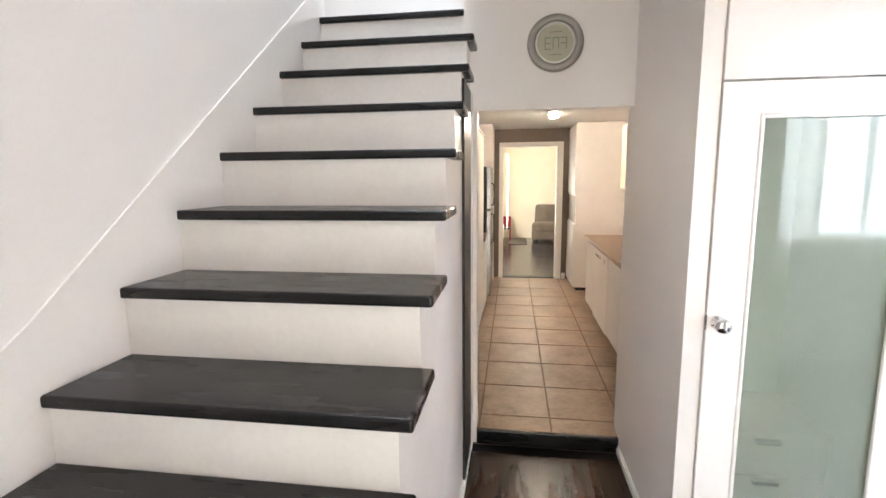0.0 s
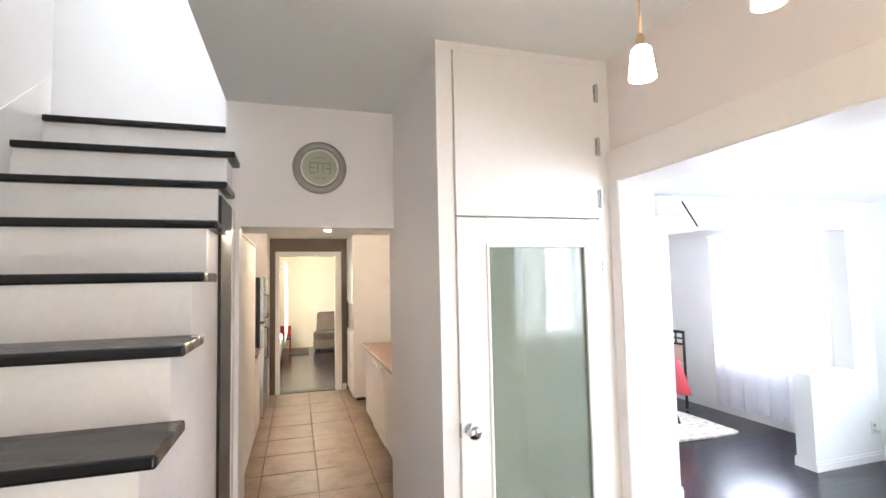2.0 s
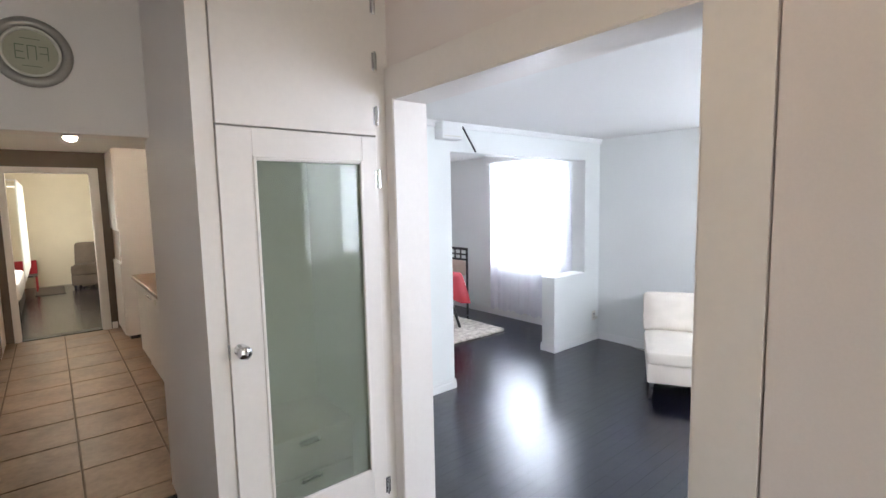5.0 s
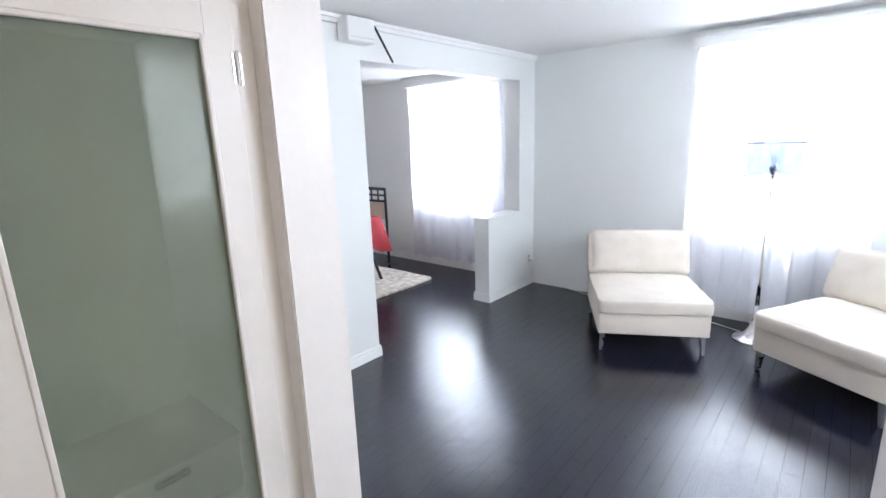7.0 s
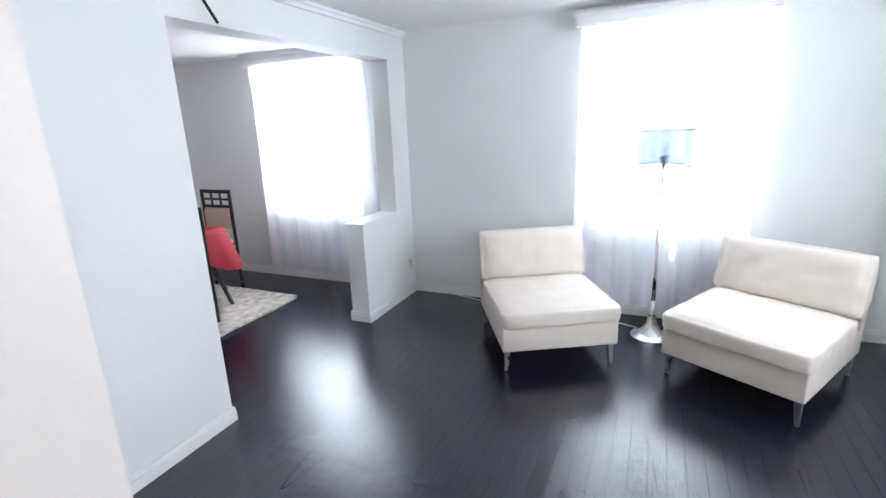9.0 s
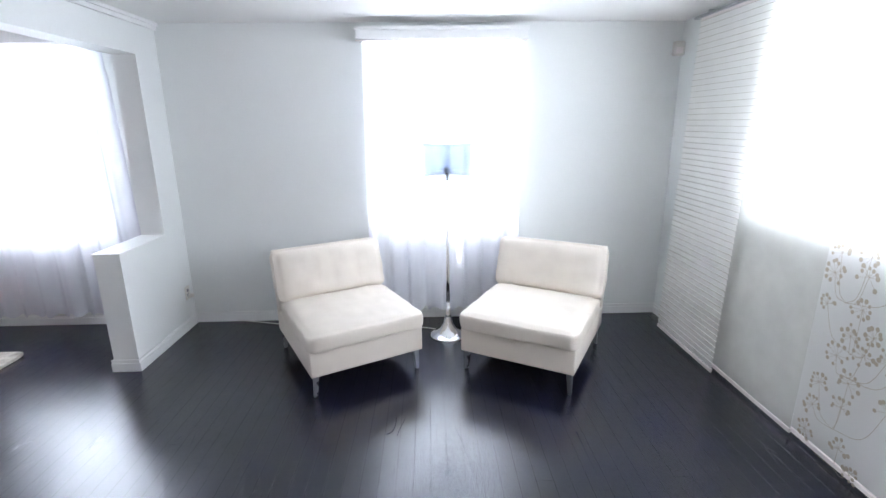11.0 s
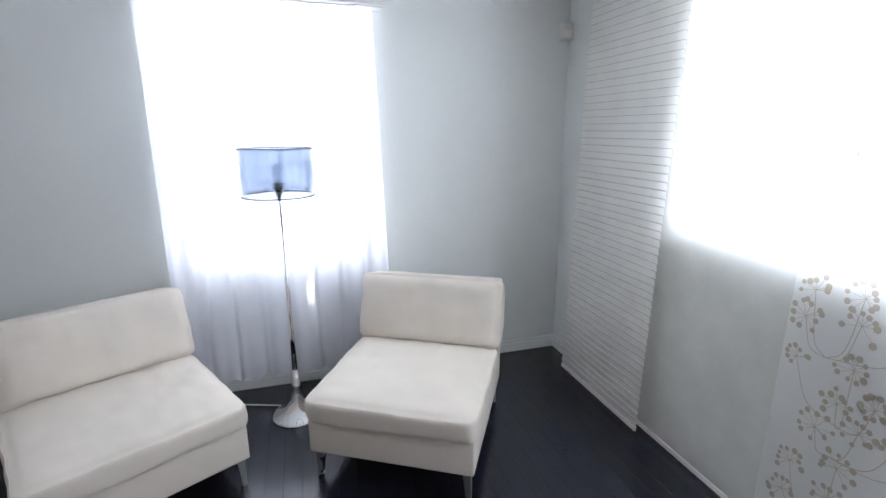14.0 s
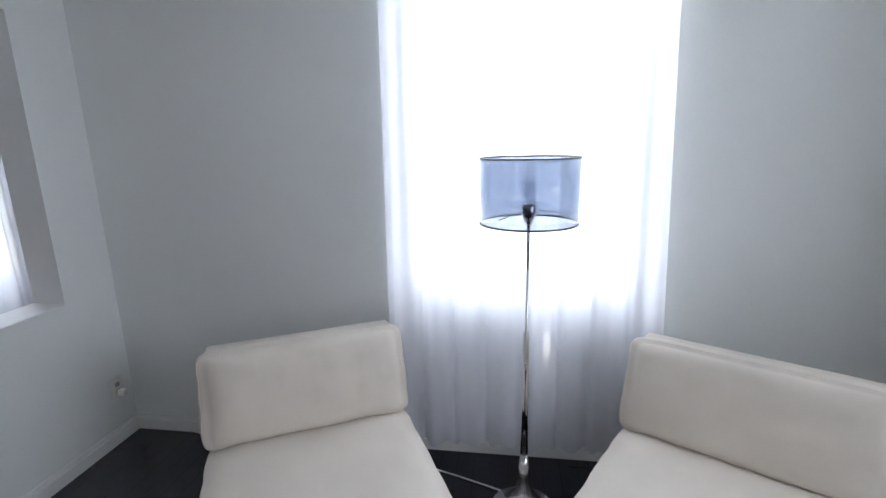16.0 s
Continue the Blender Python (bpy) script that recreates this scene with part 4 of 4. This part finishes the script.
for bx, bz, w, h in ((-0.055, 0.0, 0.004, 0.06), (-0.04, 0.03, 0.034, 0.004), (-0.04, 0.0, 0.026, 0.004), (-0.04, -0.03, 0.034, 0.004), (-0.012, 0.0, 0.004, 0.06), (0.018, 0.0, 0.004, 0.06), (0.003, 0.03, 0.034, 0.004),
                     (0.045, 0.03, 0.034, 0.004), (0.045, 0.0, 0.03, 0.004), (0.06, 0.015, 0.004, 0.03), (0.06, -0.015, 0.004, 0.03), (0.0, 0.06, 0.07, 0.003), (0.0, -0.06, 0.07, 0.003)):
    box(bars, bx - w / 2, bx + w / 2, -0.014, -0.0125, bz - h / 2, bz + h / 2)
part("markings", bars, M_DIALINK, dial)


# ---------------------------------------------------------------- closet with glazed door
CY = 2.73
cf = bmesh.new()
box(cf, 1.70, 1.772, CY, CY + 0.05, 0, FCEIL)
box(cf, 2.481, 2.558, CY, CY + 0.05, 0, FCEIL)
box(cf, 1.772, 2.481, CY, CY + 0.05, 0, 0.05)
box(cf, 1.772, 2.481, CY, CY + 0.05, 2.735, FCEIL)
structure("closet_face_frame", cf, M_TRIM, "white painted frame of the built-in closet", "trim")
structure("wall_closet_side", boxed(1.70, 1.76, CY + 0.05, 3.684, 0, FCEIL), M_STAIRWALL, "white painted closet side wall", "wall")
ci = bmesh.new()
box(ci, 1.7605, 2.5575, 3.67, 3.6835, 0.0, 2.02)
box(ci, 1.7605, 1.770, 2.79, 3.67, 0.0, 2.02)
box(ci, 2.548, 2.5575, 2.79, 3.67, 0.0, 2.02)
structure("closet_lining", ci, M_CLOSETIN, "pale green white closet lining", "wall")
structure("closet_shelf_floor", boxed(1.77, 2.548, 2.79, 3.67, 2.02, 2.05), M_CLOSETIN, "closet top board", "ceiling")

cd = thing("closet_door", "white closet door with tall greenish glass pane, closed", "door", at=(2.478, CY, 0.055))
fixd = lambda o: at_base(o, 2.478, CY, 0.055)
D0, D1 = CY - 0.012, CY + 0.024
GX0, GX1, GZ0, GZ1 = 1.905, 2.40, 0.385, 1.889
for nm, a, b, z0, z1 in (("stile", 1.775, GX0, 0.055, 2.004), ("stile", GX1, 2.478, 0.055, 2.004), ("rail", GX0, GX1, 0.055, GZ0), ("rail", GX0, GX1, GZ1, 2.004)):
    fixd(part(nm, boxed(a, b, D0, D1, z0, z1, 0.002, 1), M_TRIM, cd))
for a, b, z0, z1 in ((GX0, GX0 + 0.014, GZ0, GZ1), (GX1 - 0.014, GX1, GZ0, GZ1), (GX0 + 0.014, GX1 - 0.014, GZ0, GZ0 + 0.014), (GX0 + 0.014, GX1 - 0.014, GZ1 - 0.014, GZ1)):
    fixd(part("glazing_bead", boxed(a, b, D0 - 0.006, D0 + 0.01, z0, z1, 0.003, 1), M_TRIM, cd))
gp = fixd(part("glass_pane", boxed(GX0 + 0.002, GX1 - 0.002, CY + 0.004, CY + 0.009, GZ0 + 0.002, GZ1 - 0.002), M_CLOSETGLASS, cd, "greenish reflective glass"))
gp.visible_shadow = False
kn = lathe([(0.026, 0.0), (0.026, 0.006), (0.012, 0.01), (0.012, 0.03), (0.024, 0.036), (0.029, 0.05), (0.026, 0.062), (0.012, 0.068)], 32)
bmesh.ops.transform(kn, matrix=Matrix.Translation((1.814, D0, 1.125)) @ turn, verts=list(kn.verts))
fixd(part("knob", kn, M_CHROME, cd, "polished chrome round knob", smooth=True))
fixd(part("latch_plate", boxed(1.767, 1.776, D0 - 0.004, D0, 1.095, 1.155, 0.001, 1), M_STEEL, cd))


def hinge(owner, fix, z):
    bm = tube([(2.4795, D0 - 0.006, z - 0.045), (2.4795, D0 - 0.006, z + 0.045)], 0.006, 8)
    box(bm, 2.466, 2.4795, D0 - 0.003, D0, z - 0.04, z + 0.04)
    box(bm, 2.4795, 2.493, D0 - 0.003 + 0.0, D0, z - 0.04, z + 0.04)
    fix(part("hinge", bm, M_STEEL, owner, "small worn metal hinge"))


for z in (0.285, 1.81):
    hinge(cd, fixd, z)
cu = thing("closet_cupboard_door", "plain white upper closet door, closed", "door", at=(2.478, CY, 2.014))
fixu = lambda o: at_base(o, 2.478, CY, 2.014)
fixu(part("slab", boxed(1.775, 2.478, D0, D1, 2.010, 2.728, 0.002, 1), M_TRIM, cu))
for z in (2.10, 2.345, 2.60):
    hinge(cu, fixu, z)

dr = thing("drawer_unit", "white chest of drawers inside the closet", "drawers", at=(2.20, 3.40, 0.0))
part("carcass", boxed(-0.34, 0.34, -0.20, 0.25, 0.0, 0.435, 0.004, 1), M_KWHITE, dr)
part("top", boxed(-0.35, 0.345, -0.235, 0.25, 0.435, 0.455, 0.004, 1), M_KWHITE, dr)
for i in range(2):
    d = part("drawer_front", boxed(-0.335, 0.335, -0.222, -0.202, 0.015 + i * 0.212, 0.220 + i * 0.212, 0.004, 1), M_KWHITE, dr)
    part("pull", boxed(0.01, 0.13, -0.243, -0.222, 0.185 + i * 0.212, 0.212 + i * 0.212, 0.005, 2), M_STEEL, d, "small grey metal pull")

# ---------------------------------------------------------------- chandelier
hub = Vector((1.64, 1.40, 2.47))
cl = thing("chandelier", "brass spider chandelier with lit frosted glass shades", "chandelier", at=(hub.x, hub.y, FCEIL))
fixc = lambda o: at_base(o, hub.x, hub.y, FCEIL)
fixc(part("canopy", lathe([(0.065, FCEIL), (0.065, FCEIL - 0.012), (0.03, FCEIL - 0.035), (0.012, FCEIL - 0.045)], 32, hub.x, hub.y), M_BRASS, cl, smooth=True))
fixc(part("stem", tube([(hub.x, hub.y, FCEIL - 0.04), (hub.x, hub.y, hub.z)], 0.009, 10), M_BRASS, cl, smooth=True))
fixc(part("hub", lathe([(0.012, hub.z + 0.03), (0.04, hub.z + 0.015), (0.04, hub.z - 0.015), (0.012, hub.z - 0.03)], 24, hub.x, hub.y), M_BRASS, cl, smooth=True))
for bx, by, bz in ((1.719, 1.512, 2.114), (1.818, 1.350, 2.172), (1.570, 1.207, 2.082), (1.386, 1.528, 2.283), (1.80, 1.12, 2.33)):
    o = Vector((bx, by, 0)) - Vector((hub.x, hub.y, 0))
    p = lambda f, z: (hub.x + o.x * f, hub.y + o.y * f, z)
    line_ = spline([p(0.05, hub.z), p(0.16, hub.z - 0.17), p(0.32, hub.z - 0.245), p(0.50, hub.z - 0.16), p(0.72, hub.z), p(0.9, hub.z + 0.05), p(1.0, hub.z - 0.01), p(1.0, bz + 0.12), p(1.0, bz + 0.05)], 8)
    arm = fixc(part("arm", tube(line_, 0.0033, 8), M_BRASS, cl, "thin curved brass arm", smooth=True))
    cap = fixc(part("socket_cap", lathe([(0.005, bz + 0.055), (0.008, bz + 0.048), (0.010, bz + 0.031), (0.013, bz + 0.027)], 20, bx, by), M_BRASS, cl, smooth=True))
    fixc(part("shade", lathe([(0.012, bz + 0.031), (0.0165, bz + 0.026), (0.0200, bz), (0.0232, bz - 0.026), (0.021, bz - 0.027), (0.0175, bz), (0.014, bz + 0.023)], 28, bx, by, close=True), M_BULB, cl, "lit frosted glass shade", smooth=True))

# ---------------------------------------------------------------- kitchen
def cab_door(owner, fix, x, y0, y1, z0, z1, handle):
    d = fix(part("door", boxed(x - 0.018, x, y0 + 0.003, y1 - 0.003, z0, z1, 0.003, 1), M_KWHITE, owner))
    hy = y0 + 0.05 if handle < 0 else y1 - 0.05
    fix(part("handle", tube([(x - 0.018, hy, z1 - 0.22), (x - 0.045, hy, z1 - 0.22), (x - 0.045, hy, z1 - 0.06), (x - 0.018, hy, z1 - 0.06)], 0.006, 6), M_STEEL, d, "brushed steel bar handle"))


for y0, y1 in ((4.30, 4.90), (4.90, 5.42), (6.16, 6.73)):
    cbn = thing("base_cabinet", "white kitchen base cabinet with steel handles", "cabinet", "kitchen base cabinets", (2.3, y0, KF))
    fx = lambda o, y0=y0: at_base(o, 2.3, y0, KF)
    fx(part("body", boxed(1.95, 2.558, y0, y1, KF + 0.09, 0.95), M_KWHITE, cbn))
    fx(part("plinth", boxed(2.03, 2.558, y0, y1, KF, KF + 0.09), M_BLACK, cbn, "dark recessed plinth"))
    cab_door(cbn, fx, 1.95, y0, y1, KF + 0.10, 0.94, 1)
dw = thing("dishwasher", "white dishwasher under the worktop", "dishwasher", at=(2.3, 5.42, KF))
fxw = lambda o: at_base(o, 2.3, 5.42, KF)
fxw(part("body", boxed(1.955, 2.558, 5.425, 6.155, KF + 0.06, 0.95), M_KWHITE, dw))
fxw(part("plinth", boxed(2.03, 2.558, 5.425, 6.155, KF, KF + 0.06), M_BLACK, dw, "dark recessed plinth"))
fxw(part("front", boxed(1.93, 1.955, 5.43, 6.15, KF + 0.08, 0.80, 0.006), M_TRIM, dw))
fxw(part("control_panel", boxed(1.923, 1.955, 5.43, 6.15, 0.805, 0.945, 0.008), M_TRIM, dw))
fxw(part("knob", boxed(1.91, 1.923, 5.50, 5.55, 0.85, 0.90, 0.006), M_PLASTIC, dw))
fxw(part("handle", boxed(1.913, 1.923, 5.75, 6.02, 0.86, 0.885, 0.004), M_STEEL, dw))
solo("worktop", boxed(1.89, 2.558, 4.30, 6.76, 0.95, 0.99, 0.008, 3), M_COUNTER, "brown laminate kitchen worktop", "worktop")
bk = solo("wire_basket", tube(spline([(2.10, 5.45, 0.995), (2.07, 5.45, 1.12), (2.14, 5.45, 1.22), (2.26, 5.45, 1.20), (2.33, 5.45, 1.08), (2.30, 5.45, 0.995)], 8), 0.012, 8), M_BASKET, "brown curved handle basket on the worktop", "basket", smooth=True)
for y0, y1 in ((5.20, 5.88), (5.88, 6.56)):
    uc = thing("wall_cabinet", "white wall cabinet with framed door", "cabinet", "kitchen wall cabinets", (2.4, y0, 1.54))
    fu = lambda o, y0=y0: at_base(o, 2.4, y0, 1.54)
    fu(part("body", boxed(2.27, 2.558, y0, y1, 1.54, 2.25), M_KWHITE, uc))
    fu(part("door", boxed(2.25, 2.27, y0 + 0.003, y1 - 0.003, 1.545, 2.245, 0.004, 1), M_CREAM, uc))
tall = thing("tall_cabinet", "tall white kitchen larder cabinet", "cabinet", at=(2.2, 7.63, KF))
ft = lambda o: at_base(o, 2.2, 7.63, KF)
ft(part("body", boxed(1.90, 2.558, 7.63, 8.44, KF + 0.05, 2.41), M_KWHITE, tall))
ft(part("plinth", boxed(1.93, 2.60, 7.66, 8.44, KF, KF + 0.05), M_BLACK, tall, "dark recessed plinth"))
ft(part("lower_door", boxed(1.88, 1.90, 7.64, 8.43, KF + 0.06, 1.03, 0.004, 1), M_KWHITE, tall))
ft(part("niche", boxed(1.894, 1.90, 7.70, 8.38, 1.05, 1.42, 0.002, 1), M_COUNTER, tall, "open brown niche"))
ft(part("upper_door", boxed(1.88, 1.90, 7.64, 8.43, 1.44, 2.40, 0.004, 1), M_KWHITE, tall))
lc = thing("pantry_cabinet", "tall cream pantry cabinet", "cabinet", at=(0.5, 4.75, KF))
fl = lambda o: at_base(o, 0.5, 4.75, KF)
fl(part("body", boxed(0.21, 0.69, 4.75, 6.30, KF, 2.135, 0.003, 1), M_KWHITE, lc))
fl(part("door", boxed(0.69, 0.712, 4.755, 6.295, KF + 0.05, 2.125, 0.003, 1), M_KWHITE, lc))
fl(part("cornice", boxed(0.21, 0.72, 4.74, 6.31, 2.135, 2.155, 0.004, 1), M_TRIM, lc))
solo("woven_basket", cushion(0.19, 0.26, 0.085, 0.0, n=6, cuts=9), M_BASKET, "woven basket on top of the pantry", "basket", smooth=True).location = (0.50, 5.05, 2.24)
kd = thing("kitchen_door", "white kitchen door leaf standing open", "door", at=(0.80, 3.84, KF))
kd.rotation_euler = (0, 0, radians(2))
part("leaf", boxed(-0.038, 0.0, 0.0, 0.80, 0.012, 1.95, 0.003, 1), M_TRIM, kd)
part("edge_strip", boxed(-0.036, -0.002, 0.801, 0.804, 0.012, 1.95), M_KWHITE, kd)
for z in (0.25, 1.0, 1.72):
    part("hinge", tube([(0.004, 0.004, z - 0.045), (0.004, 0.004, z + 0.045)], 0.006, 8), M_STEEL, kd)

fr = thing("refrigerator", "steel refrigerator with black sides", "refrigerator", at=(0.4, 7.0, KF))
ff = lambda o: at_base(o, 0.4, 7.0, KF)
ff(part("body", boxed(0.21, 0.70, 6.95, 7.66, KF + 0.03, 1.82, 0.006), M_BLACK, fr, "black cabinet sides"))
ff(part("freezer_door", boxed(0.705, 0.765, 6.955, 7.655, 1.28, 1.82, 0.012, 3), M_STEEL, fr))
ff(part("fridge_door", boxed(0.705, 0.765, 6.955, 7.655, KF + 0.06, 1.265, 0.012, 3), M_STEEL, fr))
ff(part("handle", tube([(0.765, 7.0, 1.33), (0.80, 7.0, 1.34), (0.80, 7.0, 1.6), (0.765, 7.0, 1.61)], 0.01, 8), M_BLACK, fr, "black bar handle"))
ff(part("handle", tube([(0.765, 7.0, 0.85), (0.80, 7.0, 0.86), (0.80, 7.0, 1.21), (0.765, 7.0, 1.22)], 0.01, 8), M_BLACK, fr, "black bar handle"))
ff(part("foot", boxed(0.25, 0.68, 6.98, 7.63, KF, KF + 0.03), M_BLACK, fr))
stv = thing("drawer_cabinet", "white drawer cabinet with chrome handles", "cabinet", at=(0.4, 5.9, KF))
fs = lambda o: at_base(o, 0.4, 5.9, KF)
fs(part("body", boxed(0.21, 0.70, 6.32, 6.90, KF, 0.95, 0.004, 1), M_KWHITE, stv))
fs(part("worktop", boxed(0.21, 0.73, 6.315, 6.92, 0.95, 0.99, 0.006), M_COUNTER, stv, "brown laminate top"))
for i in range(4):
    d = fs(part("drawer", boxed(0.70, 0.718, 6.33, 6.89, KF + 0.04 + i * 0.2, KF + 0.23 + i * 0.2, 0.003, 1), M_KWHITE, stv))
    fs(part("handle", tube([(0.718, 6.42, KF + 0.16 + i * 0.2), (0.755, 6.42, KF + 0.16 + i * 0.2), (0.755, 6.80, KF + 0.16 + i * 0.2), (0.718, 6.80, KF + 0.16 + i * 0.2)], 0.008, 8), M_CHROME, d, "chrome bar handle"))

gl = thing("ceiling_globe_light", "small lit globe lamp on the kitchen ceiling", "ceiling light", at=(1.47, 6.30, KCEIL))
part("base", lathe([(0.06, 0.0), (0.06, -0.016), (0.035, -0.028)], 24), M_BRASS, gl, smooth=True)
part("globe", lathe([(0.03, -0.028), (0.046, -0.042), (0.055, -0.066), (0.046, -0.092), (0.018, -0.106)], 24), M_KBULB, gl, "glowing frosted globe", smooth=True)

# ---------------------------------------------------------------- bedroom seen through the doorway
bc = thing("armless_chair", "taupe brown upholstered armless chair against the wall", "chair", at=(1.90, 13.2, KF))
bc.rotation_euler = (0, 0, radians(-10))
part("seat", cushion(0.34, 0.36, 0.10, 0.02), M_STRIPE, bc, smooth=True).location = (0, 0, 0.36)
part("base", boxed(-0.33, 0.33, -0.34, 0.34, 0.06, 0.27, 0.015), M_STRIPE, bc)
bb = cushion(0.33, 0.30, 0.07, 0.02)
bmesh.ops.transform(bb, matrix=pose(0, 0.27, 0.605, 76), verts=list(bb.verts))
part("backrest", bb, M_STRIPE, bc, smooth=True)
for sx in (-1, 1):
    for sy in (-1, 1):
        part("leg", boxed(sx * 0.28 - 0.02, sx * 0.28 + 0.02, sy * 0.28 - 0.02, sy * 0.28 + 0.02, 0, 0.06), M_BLACK, bc)
bed = thing("day_bed", "low narrow day bed with white bedding", "bed", at=(0.68, 11.3, KF))
part("frame", boxed(-0.165, 0.14, -1.0, 1.0, 0.0, 0.22, 0.01), M_BLACK, bed)
part("mattress", cushion(0.165, 1.02, 0.15, 0.03), M_TRIM, bed, "white duvet", smooth=True).location = (0, 0, 0.38)
rc = thing("red_chair", "red folding chair beside the bed", "chair", at=(0.80, 13.2, KF))
part("seat", boxed(-0.2, 0.2, -0.2, 0.2, 0.30, 0.33, 0.006), M_BLACK, rc)
part("backrest", boxed(-0.2, 0.2, 0.18, 0.21, 0.33, 0.60, 0.006), M_RED, rc)
for sx in (-1, 1):
    for sy in (-1, 1):
        part("leg", boxed(sx * 0.18 - 0.015, sx * 0.18 + 0.015, sy * 0.18 - 0.015, sy * 0.18 + 0.015, 0, 0.30), M_RED, rc)
solo("dark_mat", boxed(0.95, 1.40, 12.4, 13.5, KF, KF + 0.012, 0.004), M_STRIPE2, "dark woven mat on the floor", "mat")
bcur = thing("bedroom_curtain", "white curtain over the bedroom window", "curtain", at=(0.93, 11.2, 0.66))
part("cloth", boxed(-0.008, 0.008, -1.3, 1.3, 0.0, 1.46, 0.004), M_PANEL, bcur)
part("rod", boxed(-0.43, 0.01, -1.31, -1.29, 1.46, 1.48), M_TRIM, bcur)
part("rod", boxed(-0.43, 0.01, 1.29, 1.31, 1.46, 1.48), M_TRIM, bcur)
part("pole", boxed(-0.01, 0.01, -1.29, 1.29, 1.46, 1.48), M_TRIM, bcur)
bl = thing("bedroom_ceiling_light", "small lit ceiling bulb", "ceiling light", at=(1.55, 11.2, 2.5))
part("base", lathe([(0.05, 0.0), (0.05, -0.02), (0.03, -0.03)], 20), M_BRASS, bl)
part("globe", lathe([(0.025, -0.03), (0.045, -0.05), (0.05, -0.075), (0.03, -0.105), (0.01, -0.115)], 20), M_KBULB, bl, "glowing frosted globe", smooth=True)


# ---------------------------------------------------------------- floor boards and tiles
def plank_floor(parent, x0, x1, y0, y1, width, lengths, material, along, seed):
    """Boards in rows with random joints, cut to the walls; boards of one length share a mesh."""
    rnd = random.Random(seed)
    meshes = {}
    a0, a1, b0, b1 = (x0, x1, y0, y1) if along == "x" else (y0, y1, x0, x1)
    b = b0
    while b < b1 - 0.01:
        w = round(min(width, b1 - b), 3)
        a = a0
        first = True
        while a < a1 - 0.005:
            ln = rnd.choice(lengths) * (rnd.choice((0.25, 0.4, 0.55, 0.7, 0.85)) if first else 1)
            ln = round(min(ln, a1 - a), 2)
            if a1 - a - ln < 0.15:
                ln = round(a1 - a, 2)
            first = False
            if (ln, w) not in meshes:
                u, v = (ln - 0.0006, w - 0.0006) if along == "x" else (w - 0.0006, ln - 0.0006)
                meshes[(ln, w)] = mesh_of("plank", boxed(0, u, 0, v, -0.012, 0.0, 0.0004, 1), material)
            ob = new("plank", meshes[(ln, w)])
            ob.parent = parent
            ob.location = (a, b, 0) if along == "x" else (b, a, 0)
            tilt = rnd.uniform(-0.002, 0.002)
            ob.rotation_euler = (tilt, 0, 0) if along == "x" else (0, tilt, 0)
            a += ln
        b += width


fl1 = thing("floor_living", "black stained glossy hardwood strip floor", "floor", kind="structure")
plank_floor(fl1, 2.62, 6.32, -0.022, 7.35, 0.083, [1.9, 2.4, 2.9], M_FLOOR, "x", 5)
fl2 = thing("floor_foyer", "dark brown stained hardwood floor", "floor", kind="structure")
plank_floor(fl2, 0.79, 2.62, 0.0, 3.58, 0.083, [1.6, 2.1], M_HALLF, "y", 7)

kt = thing("floor_kitchen", "beige terracotta ceramic floor tiles", "floor", kind="structure")
TP, TX = 0.48, 0.457
rows_ = [(3.702, 3.888)] + [(3.888 + k * TP, 3.888 + (k + 1) * TP) for k in range(9)] + [(8.208, 8.528)]
cols_ = [(0.386, 0.843), (0.843, 1.30), (1.30, 1.757), (1.757, 2.214), (2.214, 2.558)]
tiles_ = {}
for y0, y1 in rows_:
    for x0, x1 in cols_:
        key, kx = round(y1 - y0, 3), round(x1 - x0, 3)
        if (key, kx) not in tiles_:
            tiles_[(key, kx)] = mesh_of("tile", boxed(0.005, min(TX, x1 - x0) - 0.005, 0.005, key - 0.005, -0.006, 0.0, 0.003, 1), M_TILE)
        t_ = new("tile", tiles_[(key, kx)])
        t_.parent = kt
        t_.location = (x0, y0, KF)
